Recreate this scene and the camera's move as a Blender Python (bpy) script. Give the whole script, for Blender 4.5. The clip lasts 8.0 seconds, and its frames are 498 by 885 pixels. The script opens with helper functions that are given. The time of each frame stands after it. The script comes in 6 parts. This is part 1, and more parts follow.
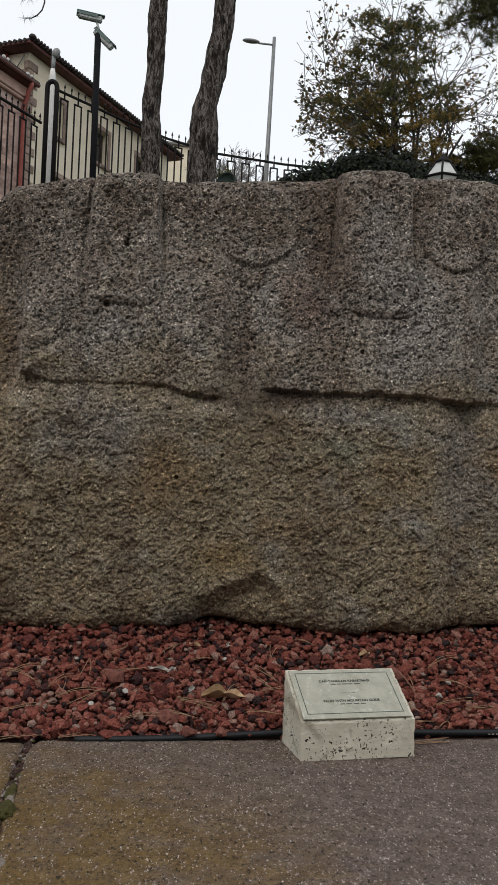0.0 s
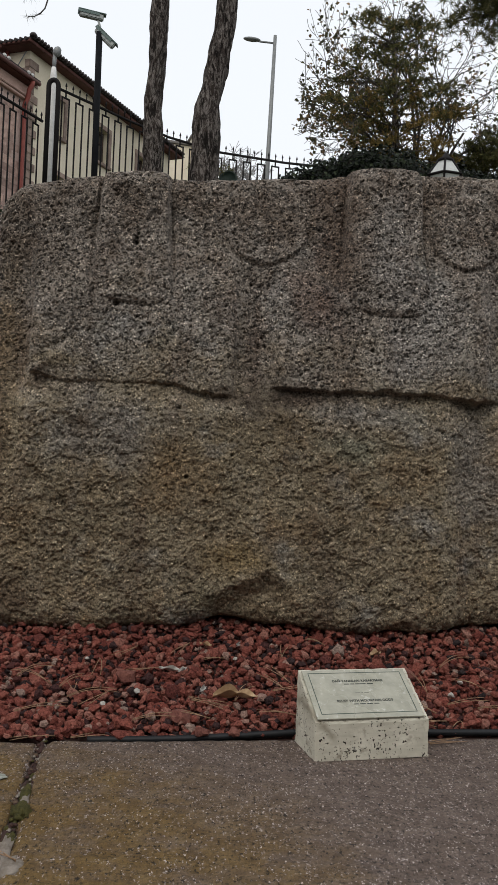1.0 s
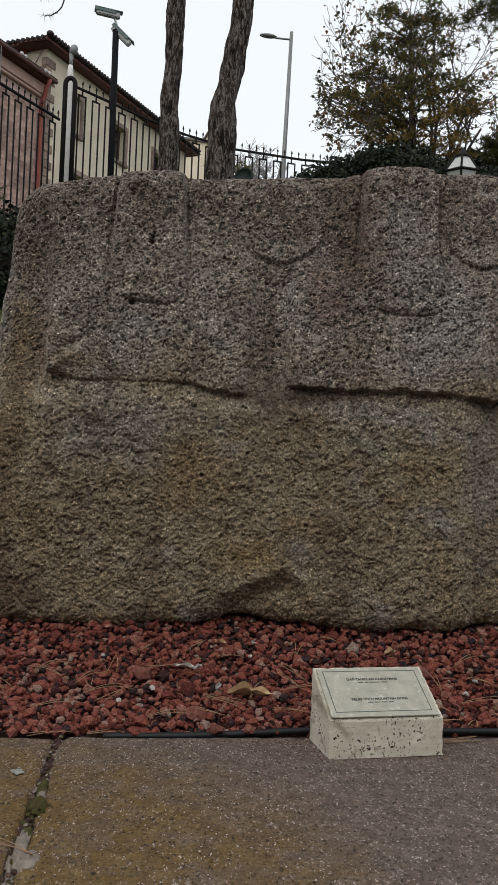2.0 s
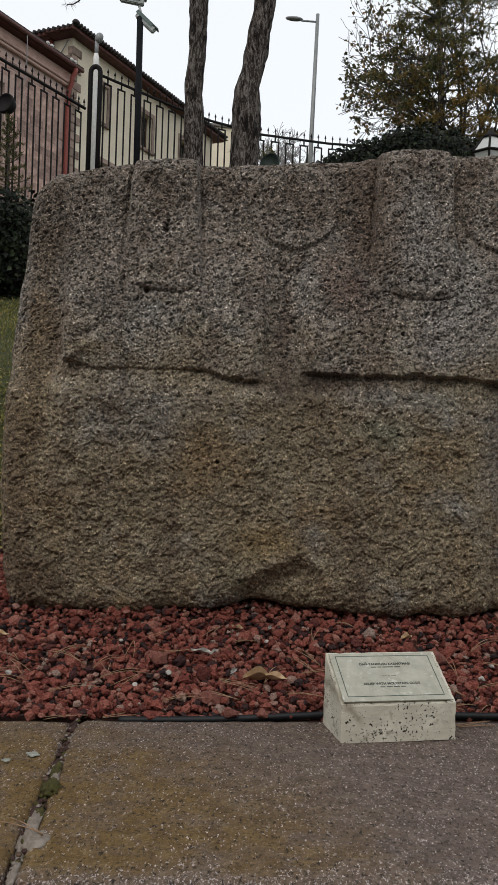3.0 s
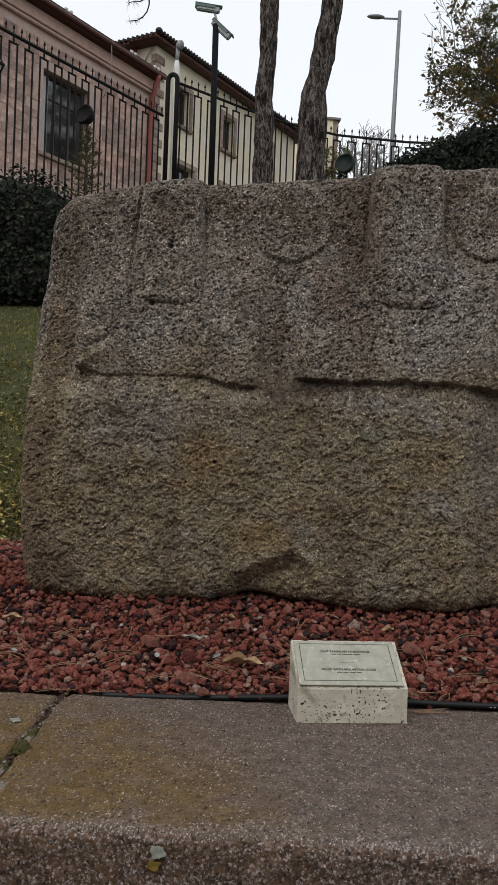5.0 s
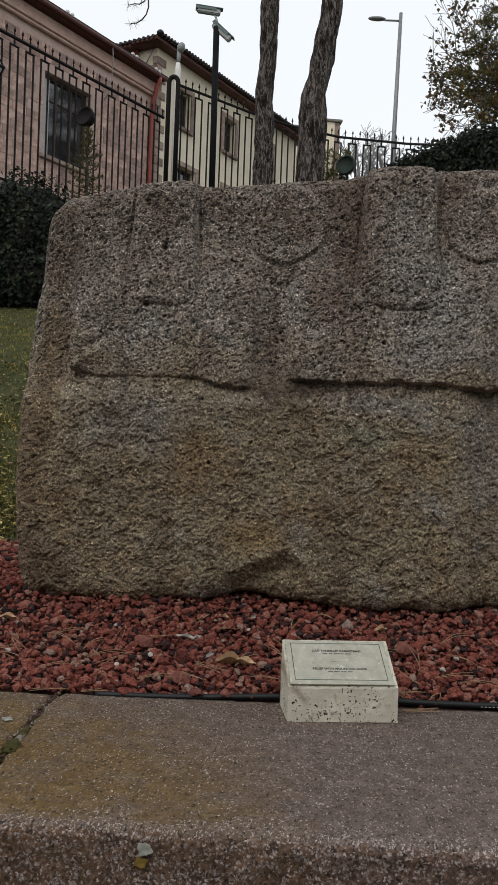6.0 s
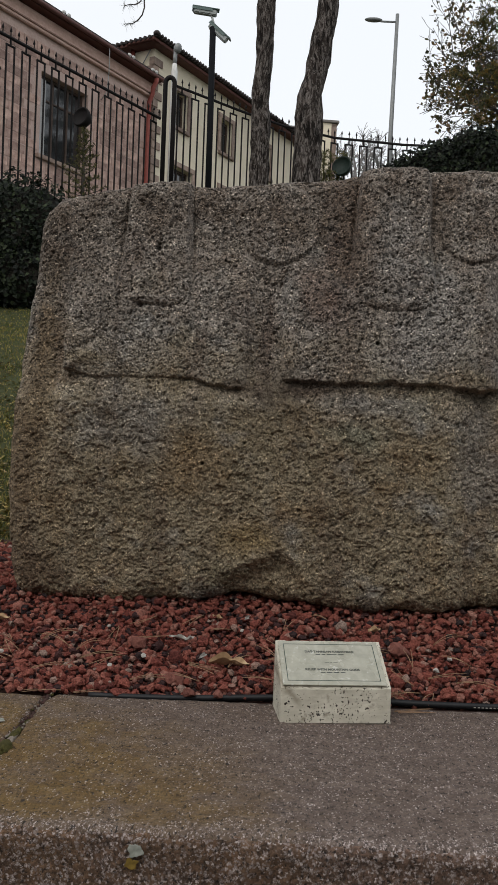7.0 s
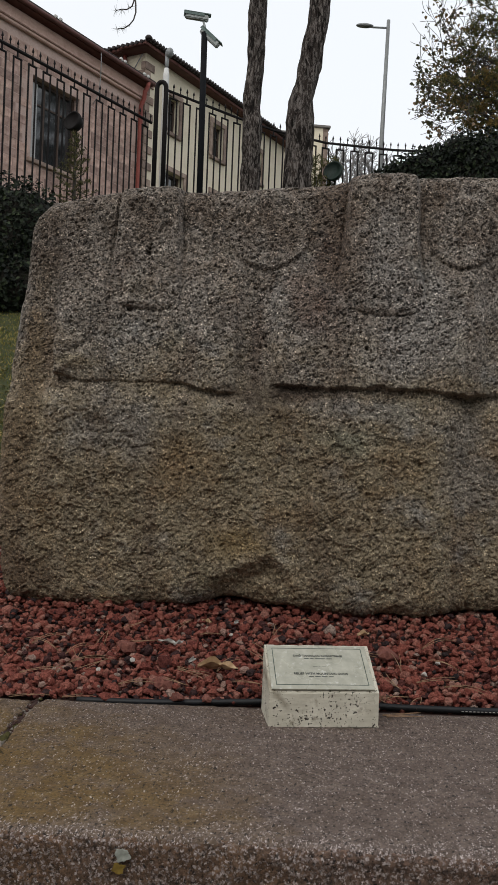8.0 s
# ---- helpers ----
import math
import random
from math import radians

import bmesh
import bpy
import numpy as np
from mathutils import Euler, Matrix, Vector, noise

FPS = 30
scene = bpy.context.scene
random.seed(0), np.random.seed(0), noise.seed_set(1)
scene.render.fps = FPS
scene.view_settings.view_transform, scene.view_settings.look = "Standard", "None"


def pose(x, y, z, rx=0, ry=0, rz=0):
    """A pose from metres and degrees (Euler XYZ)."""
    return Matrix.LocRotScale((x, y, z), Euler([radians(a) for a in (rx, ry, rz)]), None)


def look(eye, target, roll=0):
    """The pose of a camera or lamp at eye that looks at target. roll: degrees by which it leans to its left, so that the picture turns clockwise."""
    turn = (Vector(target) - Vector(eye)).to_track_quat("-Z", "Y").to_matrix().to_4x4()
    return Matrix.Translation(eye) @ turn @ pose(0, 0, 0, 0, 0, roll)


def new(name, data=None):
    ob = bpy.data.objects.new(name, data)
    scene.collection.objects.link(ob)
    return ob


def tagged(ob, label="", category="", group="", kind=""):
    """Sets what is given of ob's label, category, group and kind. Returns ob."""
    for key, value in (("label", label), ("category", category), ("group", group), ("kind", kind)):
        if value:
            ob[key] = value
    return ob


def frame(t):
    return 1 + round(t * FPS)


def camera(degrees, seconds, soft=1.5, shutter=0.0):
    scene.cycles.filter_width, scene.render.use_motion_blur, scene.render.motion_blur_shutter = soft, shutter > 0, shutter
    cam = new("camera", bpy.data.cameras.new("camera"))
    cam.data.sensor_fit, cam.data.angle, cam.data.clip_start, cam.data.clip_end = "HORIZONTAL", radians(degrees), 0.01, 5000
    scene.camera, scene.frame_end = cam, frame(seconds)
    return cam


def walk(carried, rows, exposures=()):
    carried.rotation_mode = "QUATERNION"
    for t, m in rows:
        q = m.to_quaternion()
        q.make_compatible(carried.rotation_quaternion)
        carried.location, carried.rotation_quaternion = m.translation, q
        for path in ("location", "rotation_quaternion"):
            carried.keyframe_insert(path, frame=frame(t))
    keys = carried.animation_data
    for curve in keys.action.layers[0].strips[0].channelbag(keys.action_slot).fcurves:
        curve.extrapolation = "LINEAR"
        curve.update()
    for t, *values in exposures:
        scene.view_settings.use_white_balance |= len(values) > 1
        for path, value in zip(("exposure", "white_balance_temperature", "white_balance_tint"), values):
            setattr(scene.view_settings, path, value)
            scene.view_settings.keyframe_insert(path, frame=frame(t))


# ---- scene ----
cam = camera(31.90, 8.0, soft=1.1)
PATH = [
    (0, (-0.083, -0.065, 0.727), (0.036, 1.931, 0.763), 2.44),
    (0.5, (-0.096, -0.056, 0.724), (0.023, 1.941, 0.759), 2.42),
    (1, (-0.115, -0.055, 0.727), (0.004, 1.941, 0.760), 2.40),
    (1.5, (-0.124, -0.057, 0.731), (-0.022, 1.940, 0.756), 2.40),
    (1.7, (-0.119, -0.063, 0.734), (-0.026, 1.935, 0.759), 2.42),
    (2.8, (-0.097, -0.065, 0.721), (-0.059, 1.934, 0.732), 2.18),
    (3, (-0.061, -0.075, 0.734), (-0.049, 1.925, 0.725), 1.94),
    (3.5, (0.089, -0.164, 0.761), (-0.007, 1.833, 0.748), 2.25),
    (4, (0.210, -0.239, 0.740), (0.035, 1.753, 0.727), 2.41),
    (4.2, (0.213, -0.237, 0.724), (0.046, 1.756, 0.719), 2.46),
    (5.3, (0.285, -0.265, 0.765), (0.085, 1.724, 0.742), 2.15),
    (5.5, (0.287, -0.266, 0.755), (0.088, 1.724, 0.739), 2.19),
    (6, (0.301, -0.267, 0.755), (0.101, 1.723, 0.739), 2.17),
    (6.5, (0.312, -0.268, 0.757), (0.112, 1.722, 0.740), 2.15),
    (7, (0.312, -0.264, 0.755), (0.119, 1.726, 0.741), 2.19),
    (7.5, (0.314, -0.273, 0.756), (0.129, 1.718, 0.747), 2.22),
    (8, (0.320, -0.270, 0.757), (0.146, 1.722, 0.753), 2.25),
]
walk(cam, [(t, look(eye, target, roll)) for t, eye, target, roll in PATH])

# ---- world, sun ----
world = bpy.data.worlds.new("overcast_world")
scene.world = world
world.use_nodes = True
wn = world.node_tree.nodes
wl = world.node_tree.links
sky = wn.new("ShaderNodeTexSky")
sky.sky_type = "NISHITA"
sky.sun_disc = False
sky.sun_elevation = radians(48)
sky.sun_rotation = radians(200)
sky.air_density = 1.6
sky.dust_density = 6.0
cloud = wn.new("ShaderNodeMix")
cloud.data_type = "RGBA"
cloud.inputs[0].default_value = 0.80
cloud.inputs[7].default_value = (9.6, 9.85, 10.2, 1)
wl.new(sky.outputs[0], cloud.inputs[6])
wl.new(cloud.outputs[2], wn["Background"].inputs[0])
wn["Background"].inputs[1].default_value = 0.115

sun_data = bpy.data.lights.new("sun", "SUN")
sun_data.energy = 0.6
sun_data.angle = radians(25)
sun_data.color = (1.0, 0.97, 0.92)
sun = new("sun", sun_data)
sun.matrix_world = look((-6, -14, 22), (0, 2.5, 0.5))


# ---- mesh helpers ----
def rng(seed):
    return np.random.default_rng(seed)


TABLE = rng(77).random((256, 256))


def vnoise(x, y):
    """Smooth value noise between 0 and 1 over arrays."""
    ix, iy = np.floor(x).astype(int), np.floor(y).astype(int)
    fx, fy = x - ix, y - iy
    fx, fy = fx * fx * (3 - 2 * fx), fy * fy * (3 - 2 * fy)
    a, b = TABLE[ix & 255, iy & 255], TABLE[(ix + 1) & 255, iy & 255]
    c, d = TABLE[ix & 255, (iy + 1) & 255], TABLE[(ix + 1) & 255, (iy + 1) & 255]
    return (a * (1 - fx) + b * fx) * (1 - fy) + (c * (1 - fx) + d * fx) * fy


def fbm(x, y, octaves=4):
    total, weight, size = 0, 0, 1.0
    for k in range(octaves):
        total = total + size * (vnoise(x * 2 ** k + 17.3 * k, y * 2 ** k + 5.1 * k) - 0.5)
        weight += size
        size *= 0.5
    return total / weight * 2


def step(a, b, v):
    t = np.clip((v - a) / (b - a), 0, 1)
    return t * t * (3 - 2 * t)


def mesh_of(name, verts, faces, material=None, smooth=False):
    me = bpy.data.meshes.new(name)
    me.from_pydata([tuple(v) for v in verts], [], [tuple(f) for f in faces])
    me.update()
    if material:
        me.materials.append(material)
    if smooth:
        me.polygons.foreach_set("use_smooth", [True] * len(me.polygons))
    return me


def quads_mesh(name, verts, faces, material, smooth=False):
    """A mesh from arrays of vertices and of quads or triangles, all with the same number of corners."""
    verts, faces = np.asarray(verts, np.float32), np.asarray(faces, np.int32)
    me = bpy.data.meshes.new(name)
    n, k = faces.shape
    me.vertices.add(len(verts))
    me.vertices.foreach_set("co", verts.ravel())
    me.loops.add(n * k)
    me.loops.foreach_set("vertex_index", faces.ravel())
    me.polygons.add(n)
    me.polygons.foreach_set("loop_start", np.arange(0, n * k, k, dtype=np.int32))
    me.polygons.foreach_set("use_smooth", np.full(n, smooth))
    me.materials.append(material)
    me.update(calc_edges=True)
    me.validate()
    return me


def bm_mesh(name, bm, material, smooth=False):
    me = bpy.data.meshes.new(name)
    bm.to_mesh(me)
    bm.free()
    me.materials.append(material)
    if smooth:
        me.polygons.foreach_set("use_smooth", [True] * len(me.polygons))
    return me


def part(name, me, parent, label="", m=None):
    """One mesh object under a thing or a part, placed in the parent's own space."""
    ob = new(name, me)
    ob.parent = parent
    if m is not None:
        ob.matrix_basis = m
    if label:
        tagged(ob, label)
    return ob


def empty(name, m, label, category, group="", kind=""):
    ob = new(name)
    ob.empty_display_size = 0.1
    ob.matrix_world = m
    return tagged(ob, label, category, group, kind)


def add_box(bm, lo, hi, bevel=0.0):
    c = [(a + b) / 2 for a, b in zip(lo, hi)]
    s = [b - a for a, b in zip(lo, hi)]
    made = bmesh.ops.create_cube(bm, size=1, matrix=Matrix.LocRotScale(c, None, s))
    if bevel:
        edges = {e for v in made["verts"] for e in v.link_edges}
        bmesh.ops.bevel(bm, geom=list(edges), offset=bevel, segments=2, affect="EDGES")


def box_mesh(name, lo, hi, material, bevel=0.0):
    bm = bmesh.new()
    add_box(bm, lo, hi, bevel)
    return bm_mesh(name, bm, material)


def tube(points, radii, sides=8, cap=True):
    """Vertices and faces of a tapered tube along points."""
    pts = [Vector(p) for p in points]
    verts, faces = [], []
    ref = Vector((0.31, 0.87, 0.37))
    for i, p in enumerate(pts):
        ahead = (pts[min(i + 1, len(pts) - 1)] - pts[max(i - 1, 0)]).normalized()
        side = ahead.cross(ref).normalized()
        up = side.cross(ahead)
        r = radii[i] if hasattr(radii, "__len__") else radii
        for k in range(sides):
            a = 2 * math.pi * k / sides
            verts.append(p + side * (r * math.cos(a)) + up * (r * math.sin(a)))
    for i in range(len(pts) - 1):
        for k in range(sides):
            a, b = i * sides + k, i * sides + (k + 1) % sides
            faces.append((a, b, b + sides, a + sides))
    if cap:
        faces.append(tuple(range(sides - 1, -1, -1)))
        faces.append(tuple(range((len(pts) - 1) * sides, len(pts) * sides)))
    return verts, faces


def tube_mesh(name, points, radii, material, sides=8, smooth=True):
    v, f = tube(points, radii, sides)
    return mesh_of(name, v, f, material, smooth)


def lathe_mesh(name, profile, material, sides=16, smooth=True):
    """A turned body from (radius, height) pairs."""
    verts, faces = [], []
    for r, z in profile:
        for k in range(sides):
            a = 2 * math.pi * k / sides
            verts.append((r * math.cos(a), r * math.sin(a), z))
    for i in range(len(profile) - 1):
        for k in range(sides):
            a, b = i * sides + k, i * sides + (k + 1) % sides
            faces.append((a, b, b + sides, a + sides))
    faces.append(tuple(range(sides - 1, -1, -1)))
    faces.append(tuple(range((len(profile) - 1) * sides, len(profile) * sides)))
    return mesh_of(name, verts, faces, material, smooth)


# ---- materials ----
def shader(name, rough=0.8, metal=0.0, spec=0.3):
    m = bpy.data.materials.new(name)
    m.use_nodes = True
    nt = m.node_tree
    b = nt.nodes["Principled BSDF"]
    b.inputs["Roughness"].default_value = rough
    b.inputs["Metallic"].default_value = metal
    b.inputs["Specular IOR Level"].default_value = spec
    return m, nt, b


def coords(nt, scale=(1, 1, 1)):
    tc = nt.nodes.new("ShaderNodeTexCoord")
    mp = nt.nodes.new("ShaderNodeMapping")
    mp.inputs["Scale"].default_value = scale
    nt.links.new(tc.outputs["Object"], mp.inputs[0])
    return mp.outputs[0]


def noise_tex(nt, vec, scale, detail=4, rough=0.6, distortion=0.0):
    n = nt.nodes.new("ShaderNodeTexNoise")
    n.inputs["Scale"].default_value = scale
    n.inputs["Detail"].default_value = detail
    n.inputs["Roughness"].default_value = rough
    n.inputs["Distortion"].default_value = distortion
    nt.links.new(vec, n.inputs["Vector"])
    return n.outputs["Fac"]


def voronoi(nt, vec, scale, out="Color", feature="F1"):
    n = nt.nodes.new("ShaderNodeTexVoronoi")
    n.feature = feature
    n.inputs["Scale"].default_value = scale
    nt.links.new(vec, n.inputs["Vector"])
    return n.outputs[out]


def ramp(nt, fac, stops, constant=False):
    r = nt.nodes.new("ShaderNodeValToRGB")
    if constant:
        r.color_ramp.interpolation = "CONSTANT"
    els = r.color_ramp.elements
    while len(els) < len(stops):
        els.new(0.5)
    for e, (p, c) in zip(els, stops):
        e.position = p
        e.color = (*c, 1) if hasattr(c, "__len__") else (c, c, c, 1)
    nt.links.new(fac, r.inputs[0])
    return r.outputs[0]


def mix(nt, fac, a, b, mode="MIX"):
    n = nt.nodes.new("ShaderNodeMix")
    n.data_type = "RGBA"
    n.blend_type = mode
    for socket, v in ((n.inputs[0], fac), (n.inputs[6], a), (n.inputs[7], b)):
        if hasattr(v, "is_linked"):
            nt.links.new(v, socket)
        elif hasattr(v, "__len__"):
            socket.default_value = (*v, 1)
        else:
            socket.default_value = v
    return n.outputs[2]


def maths(nt, op, a, b=0.0):
    n = nt.nodes.new("ShaderNodeMath")
    n.operation = op
    for socket, v in ((n.inputs[0], a), (n.inputs[1], b)):
        if hasattr(v, "is_linked"):
            nt.links.new(v, socket)
        else:
            socket.default_value = v
    return n.outputs[0]


def relief(nt, b, height, strength=0.4, distance=0.01):
    n = nt.nodes.new("ShaderNodeBump")
    n.inputs["Strength"].default_value = strength
    n.inputs["Distance"].default_value = distance
    nt.links.new(height, n.inputs["Height"])
    nt.links.new(n.outputs[0], b.inputs["Normal"])


def plain(name, dark, light, scale=8.0, rough=0.8, metal=0.0, bump=0.2, fine=60.0, depth=0.004, spec=0.3):
    """A surface with two scales of variation between two colours, and fine relief."""
    m, nt, b = shader(name, rough, metal, spec)
    v = coords(nt)
    big = noise_tex(nt, v, scale, 5)
    small = noise_tex(nt, v, fine, 3)
    f = maths(nt, "ADD", maths(nt, "MULTIPLY", big, 0.6), maths(nt, "MULTIPLY", small, 0.4))
    nt.links.new(ramp(nt, f, [(0.34, dark), (0.66, light)]), b.inputs["Base Color"])
    relief(nt, b, f, bump, depth)
    return m


def islands(name, stops, rough=0.85, scale=40.0, bump=0.5, spec=0.2, translucent=0.0):
    """A colour for each loose piece of a joined mesh, with a little grain on it."""
    m, nt, b = shader(name, rough, 0, spec)
    g = nt.nodes.new("ShaderNodeNewGeometry")
    c = ramp(nt, g.outputs["Random Per Island"], stops)
    v = coords(nt)
    n = noise_tex(nt, v, scale, 4, 0.7)
    c = mix(nt, 0.8, c, ramp(nt, n, [(0.32, 0.25), (0.5, 0.95), (0.7, 1.5)]), "MULTIPLY")
    nt.links.new(c, b.inputs["Base Color"])
    relief(nt, b, n, bump, 0.007)
    if translucent:
        t = nt.nodes.new("ShaderNodeBsdfTranslucent")
        s = nt.nodes.new("ShaderNodeMixShader")
        s.inputs[0].default_value = translucent
        nt.links.new(c, t.inputs["Color"])
        nt.links.new(b.outputs[0], s.inputs[1])
        nt.links.new(t.outputs[0], s.inputs[2])
        nt.links.new(s.outputs[0], nt.nodes["Material Output"].inputs["Surface"])
    return m


def granite_material():
    m, nt, b = shader("weathered_granite", 0.80, 0, 0.35)
    v = coords(nt)
    xyz = nt.nodes.new("ShaderNodeSeparateXYZ")
    nt.links.new(v, xyz.inputs[0])
    broad = noise_tex(nt, v, 3.0, 6, 0.62, 0.4)
    mid = noise_tex(nt, v, 14, 5, 0.65)
    # grey worn stone above, ochre patina on the rough lower part
    h = maths(nt, "ADD", maths(nt, "MULTIPLY", xyz.outputs[2], 0.5), maths(nt, "MULTIPLY", broad, 0.42))
    lower = ramp(nt, h, [(0.60, 0.95), (0.78, 0.14)])
    grey = ramp(nt, mid, [(0.30, (0.205, 0.180, 0.156)), (0.52, (0.295, 0.266, 0.237)), (0.72, (0.340, 0.312, 0.282))])
    ochre = ramp(nt, mid, [(0.28, (0.210, 0.166, 0.104)), (0.50, (0.298, 0.244, 0.160)), (0.74, (0.350, 0.292, 0.200))])
    c = mix(nt, lower, grey, ochre)
    # blue-grey fresh patches
    fresh = noise_tex(nt, coords(nt, (1.0, 1.0, 1.3)), 3.6, 6, 0.65)
    c = mix(nt, ramp(nt, fresh, [(0.53, 0.0), (0.68, 0.65)]), c, (0.272, 0.268, 0.255))
    # rust and brown crust running down in streaks
    streak = noise_tex(nt, coords(nt, (9, 9, 1.1)), 1.1, 6, 0.62)
    c = mix(nt, ramp(nt, streak, [(0.52, 0.0), (0.70, 0.60)]), c, (0.130, 0.088, 0.064))
    drip = maths(nt, "MULTIPLY", ramp(nt, maths(nt, "ABSOLUTE", maths(nt, "SUBTRACT", maths(nt, "ADD", xyz.outputs[0], maths(nt, "MULTIPLY", maths(nt, "SUBTRACT", mid, 0.5), 0.22)), 0.325)), [(0.02, 1.0), (0.12, 0.0)]), ramp(nt, maths(nt, "MULTIPLY", xyz.outputs[2], 0.5), [(0.44, 0.15), (0.56, 0.45), (0.74, 1.0)]))
    c = mix(nt, maths(nt, "MULTIPLY", drip, ramp(nt, broad, [(0.35, 0.5), (0.60, 0.95)])), c, (0.105, 0.066, 0.048))
    rust = noise_tex(nt, v, 5.0, 5, 0.6)
    c = mix(nt, maths(nt, "MULTIPLY", ramp(nt, rust, [(0.50, 0.0), (0.68, 0.60)]), maths(nt, "ADD", maths(nt, "MULTIPLY", lower, 0.85), 0.1)), c, (0.240, 0.155, 0.075))

    def ragged_tint(cx, cz, rx, rz, colour, much):
        """One tint with a ragged outline: stains, darker hem ends and gap."""
        dx = maths(nt, "DIVIDE", maths(nt, "SUBTRACT", xyz.outputs[0], cx), rx)
        dz = maths(nt, "DIVIDE", maths(nt, "SUBTRACT", xyz.outputs[2], cz), rz)
        d = maths(nt, "SQRT", maths(nt, "ADD", maths(nt, "MULTIPLY", dx, dx), maths(nt, "MULTIPLY", dz, dz)))
        d = maths(nt, "ADD", d, maths(nt, "MULTIPLY", maths(nt, "SUBTRACT", rust, 0.5), 2.6))
        return mix(nt, maths(nt, "MULTIPLY", ramp(nt, maths(nt, "MULTIPLY", d, 0.5), [(0.22, 1.0), (0.56, 0.0)]), much), c, colour)

    for spot in ((-0.20, 0.66, 0.10, 0.13, (0.255, 0.165, 0.080), 0.50), (0.03, 0.40, 0.14, 0.07, (0.265, 0.185, 0.080), 0.65), (-0.40, 0.78, 0.22, 0.14, (0.245, 0.235, 0.222), 0.42),
                 (-0.78, 0.26, 0.18, 0.09, (0.125, 0.082, 0.050), 0.8), (-0.82, 0.62, 0.10, 0.34, (0.175, 0.125, 0.076), 0.75), (-0.77, 1.10, 0.075, 0.42, (0.170, 0.122, 0.072), 0.85), (-0.62, 1.32, 0.15, 0.24, (0.190, 0.160, 0.130), 0.6), (0.40, 0.76, 0.13, 0.08, (0.205, 0.222, 0.165), 0.5),
                 (0.86, 0.68, 0.13, 0.22, (0.265, 0.250, 0.235), 0.55), (0.46, 0.88, 0.20, 0.05, (0.280, 0.278, 0.265), 0.45), (-0.60, 1.02, 0.10, 0.03, (0.260, 0.205, 0.120), 0.6),
                 # dark brown along the hems and in the gap, then more local tints
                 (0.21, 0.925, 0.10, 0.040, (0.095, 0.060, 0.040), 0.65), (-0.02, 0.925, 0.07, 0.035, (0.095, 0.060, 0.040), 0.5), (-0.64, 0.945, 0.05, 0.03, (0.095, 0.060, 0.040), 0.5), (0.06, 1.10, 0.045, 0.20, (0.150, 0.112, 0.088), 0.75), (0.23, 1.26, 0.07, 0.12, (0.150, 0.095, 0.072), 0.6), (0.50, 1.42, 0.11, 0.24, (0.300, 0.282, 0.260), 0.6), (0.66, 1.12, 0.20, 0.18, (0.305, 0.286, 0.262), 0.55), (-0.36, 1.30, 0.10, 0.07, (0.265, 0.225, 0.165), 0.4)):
        c = ragged_tint(*spot)
    moss = noise_tex(nt, coords(nt, (1.3, 1.3, 1.0)), 2.7, 6, 0.6)
    c = mix(nt, ramp(nt, moss, [(0.58, 0.0), (0.74, 0.35)]), c, (0.165, 0.165, 0.092))
    # brown weathering crust from the top, also dimming the sky-lit lean in colour
    crust_and_dimming = maths(nt, "MULTIPLY", ramp(nt, maths(nt, "MULTIPLY", xyz.outputs[2], 0.5), [(0.60, 0.0), (0.72, 1.0)]), ramp(nt, noise_tex(nt, v, 6.5, 6, 0.65), [(0.40, 0.18), (0.60, 0.85)]))
    c = mix(nt, crust_and_dimming, c, (0.152, 0.116, 0.088))
    # grains: grey feldspar, a few white crystals, black mica doubling as painted pit shade
    warp = mix(nt, 0.012, v, voronoi(nt, v, 45), "ADD")
    grains = nt.nodes.new("ShaderNodeSeparateColor")
    nt.links.new(voronoi(nt, warp, 205), grains.inputs[0])
    speck = ramp(nt, grains.outputs[0], [(0.0, 0.10), (0.17, 0.20), (0.25, 0.84), (0.60, 1.04), (0.86, 1.30), (0.955, 1.7), (0.982, 3.2)])
    c = mix(nt, maths(nt, "SUBTRACT", 1.0, maths(nt, "MULTIPLY", lower, 0.40)), c, speck, "MULTIPLY")
    coarse = nt.nodes.new("ShaderNodeSeparateColor")
    nt.links.new(voronoi(nt, warp, 84), coarse.inputs[0])
    c = mix(nt, maths(nt, "SUBTRACT", 0.68, maths(nt, "MULTIPLY", lower, 0.30)), c, ramp(nt, coarse.outputs[1], [(0.0, 0.12), (0.15, 0.42), (0.26, 1.0), (0.90, 1.22)]), "MULTIPLY")
    pits = noise_tex(nt, v, 165, 4, 0.75)
    c = mix(nt, maths(nt, "SUBTRACT", 0.88, maths(nt, "MULTIPLY", lower, 0.25)), c, ramp(nt, pits, [(0.375, 0.14), (0.45, 1.0), (0.62, 1.10)]), "MULTIPLY")
    # dark brown below the gap between the figures
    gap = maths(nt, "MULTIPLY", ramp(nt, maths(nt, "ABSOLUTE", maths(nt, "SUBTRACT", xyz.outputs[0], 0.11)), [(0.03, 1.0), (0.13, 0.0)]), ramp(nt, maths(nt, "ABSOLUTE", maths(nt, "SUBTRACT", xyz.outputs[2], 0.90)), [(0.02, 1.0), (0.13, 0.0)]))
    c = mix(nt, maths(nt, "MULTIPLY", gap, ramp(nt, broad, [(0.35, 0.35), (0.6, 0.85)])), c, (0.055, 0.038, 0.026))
    nt.links.new(c, b.inputs["Base Color"])
    rel = maths(nt, "ADD", maths(nt, "MULTIPLY", grains.outputs[0], 0.30), maths(nt, "ADD", pits, maths(nt, "MULTIPLY", noise_tex(nt, v, 90, 5, 0.72), 0.7)))
    relief(nt, b, rel, 1.0, 0.007)
    return m


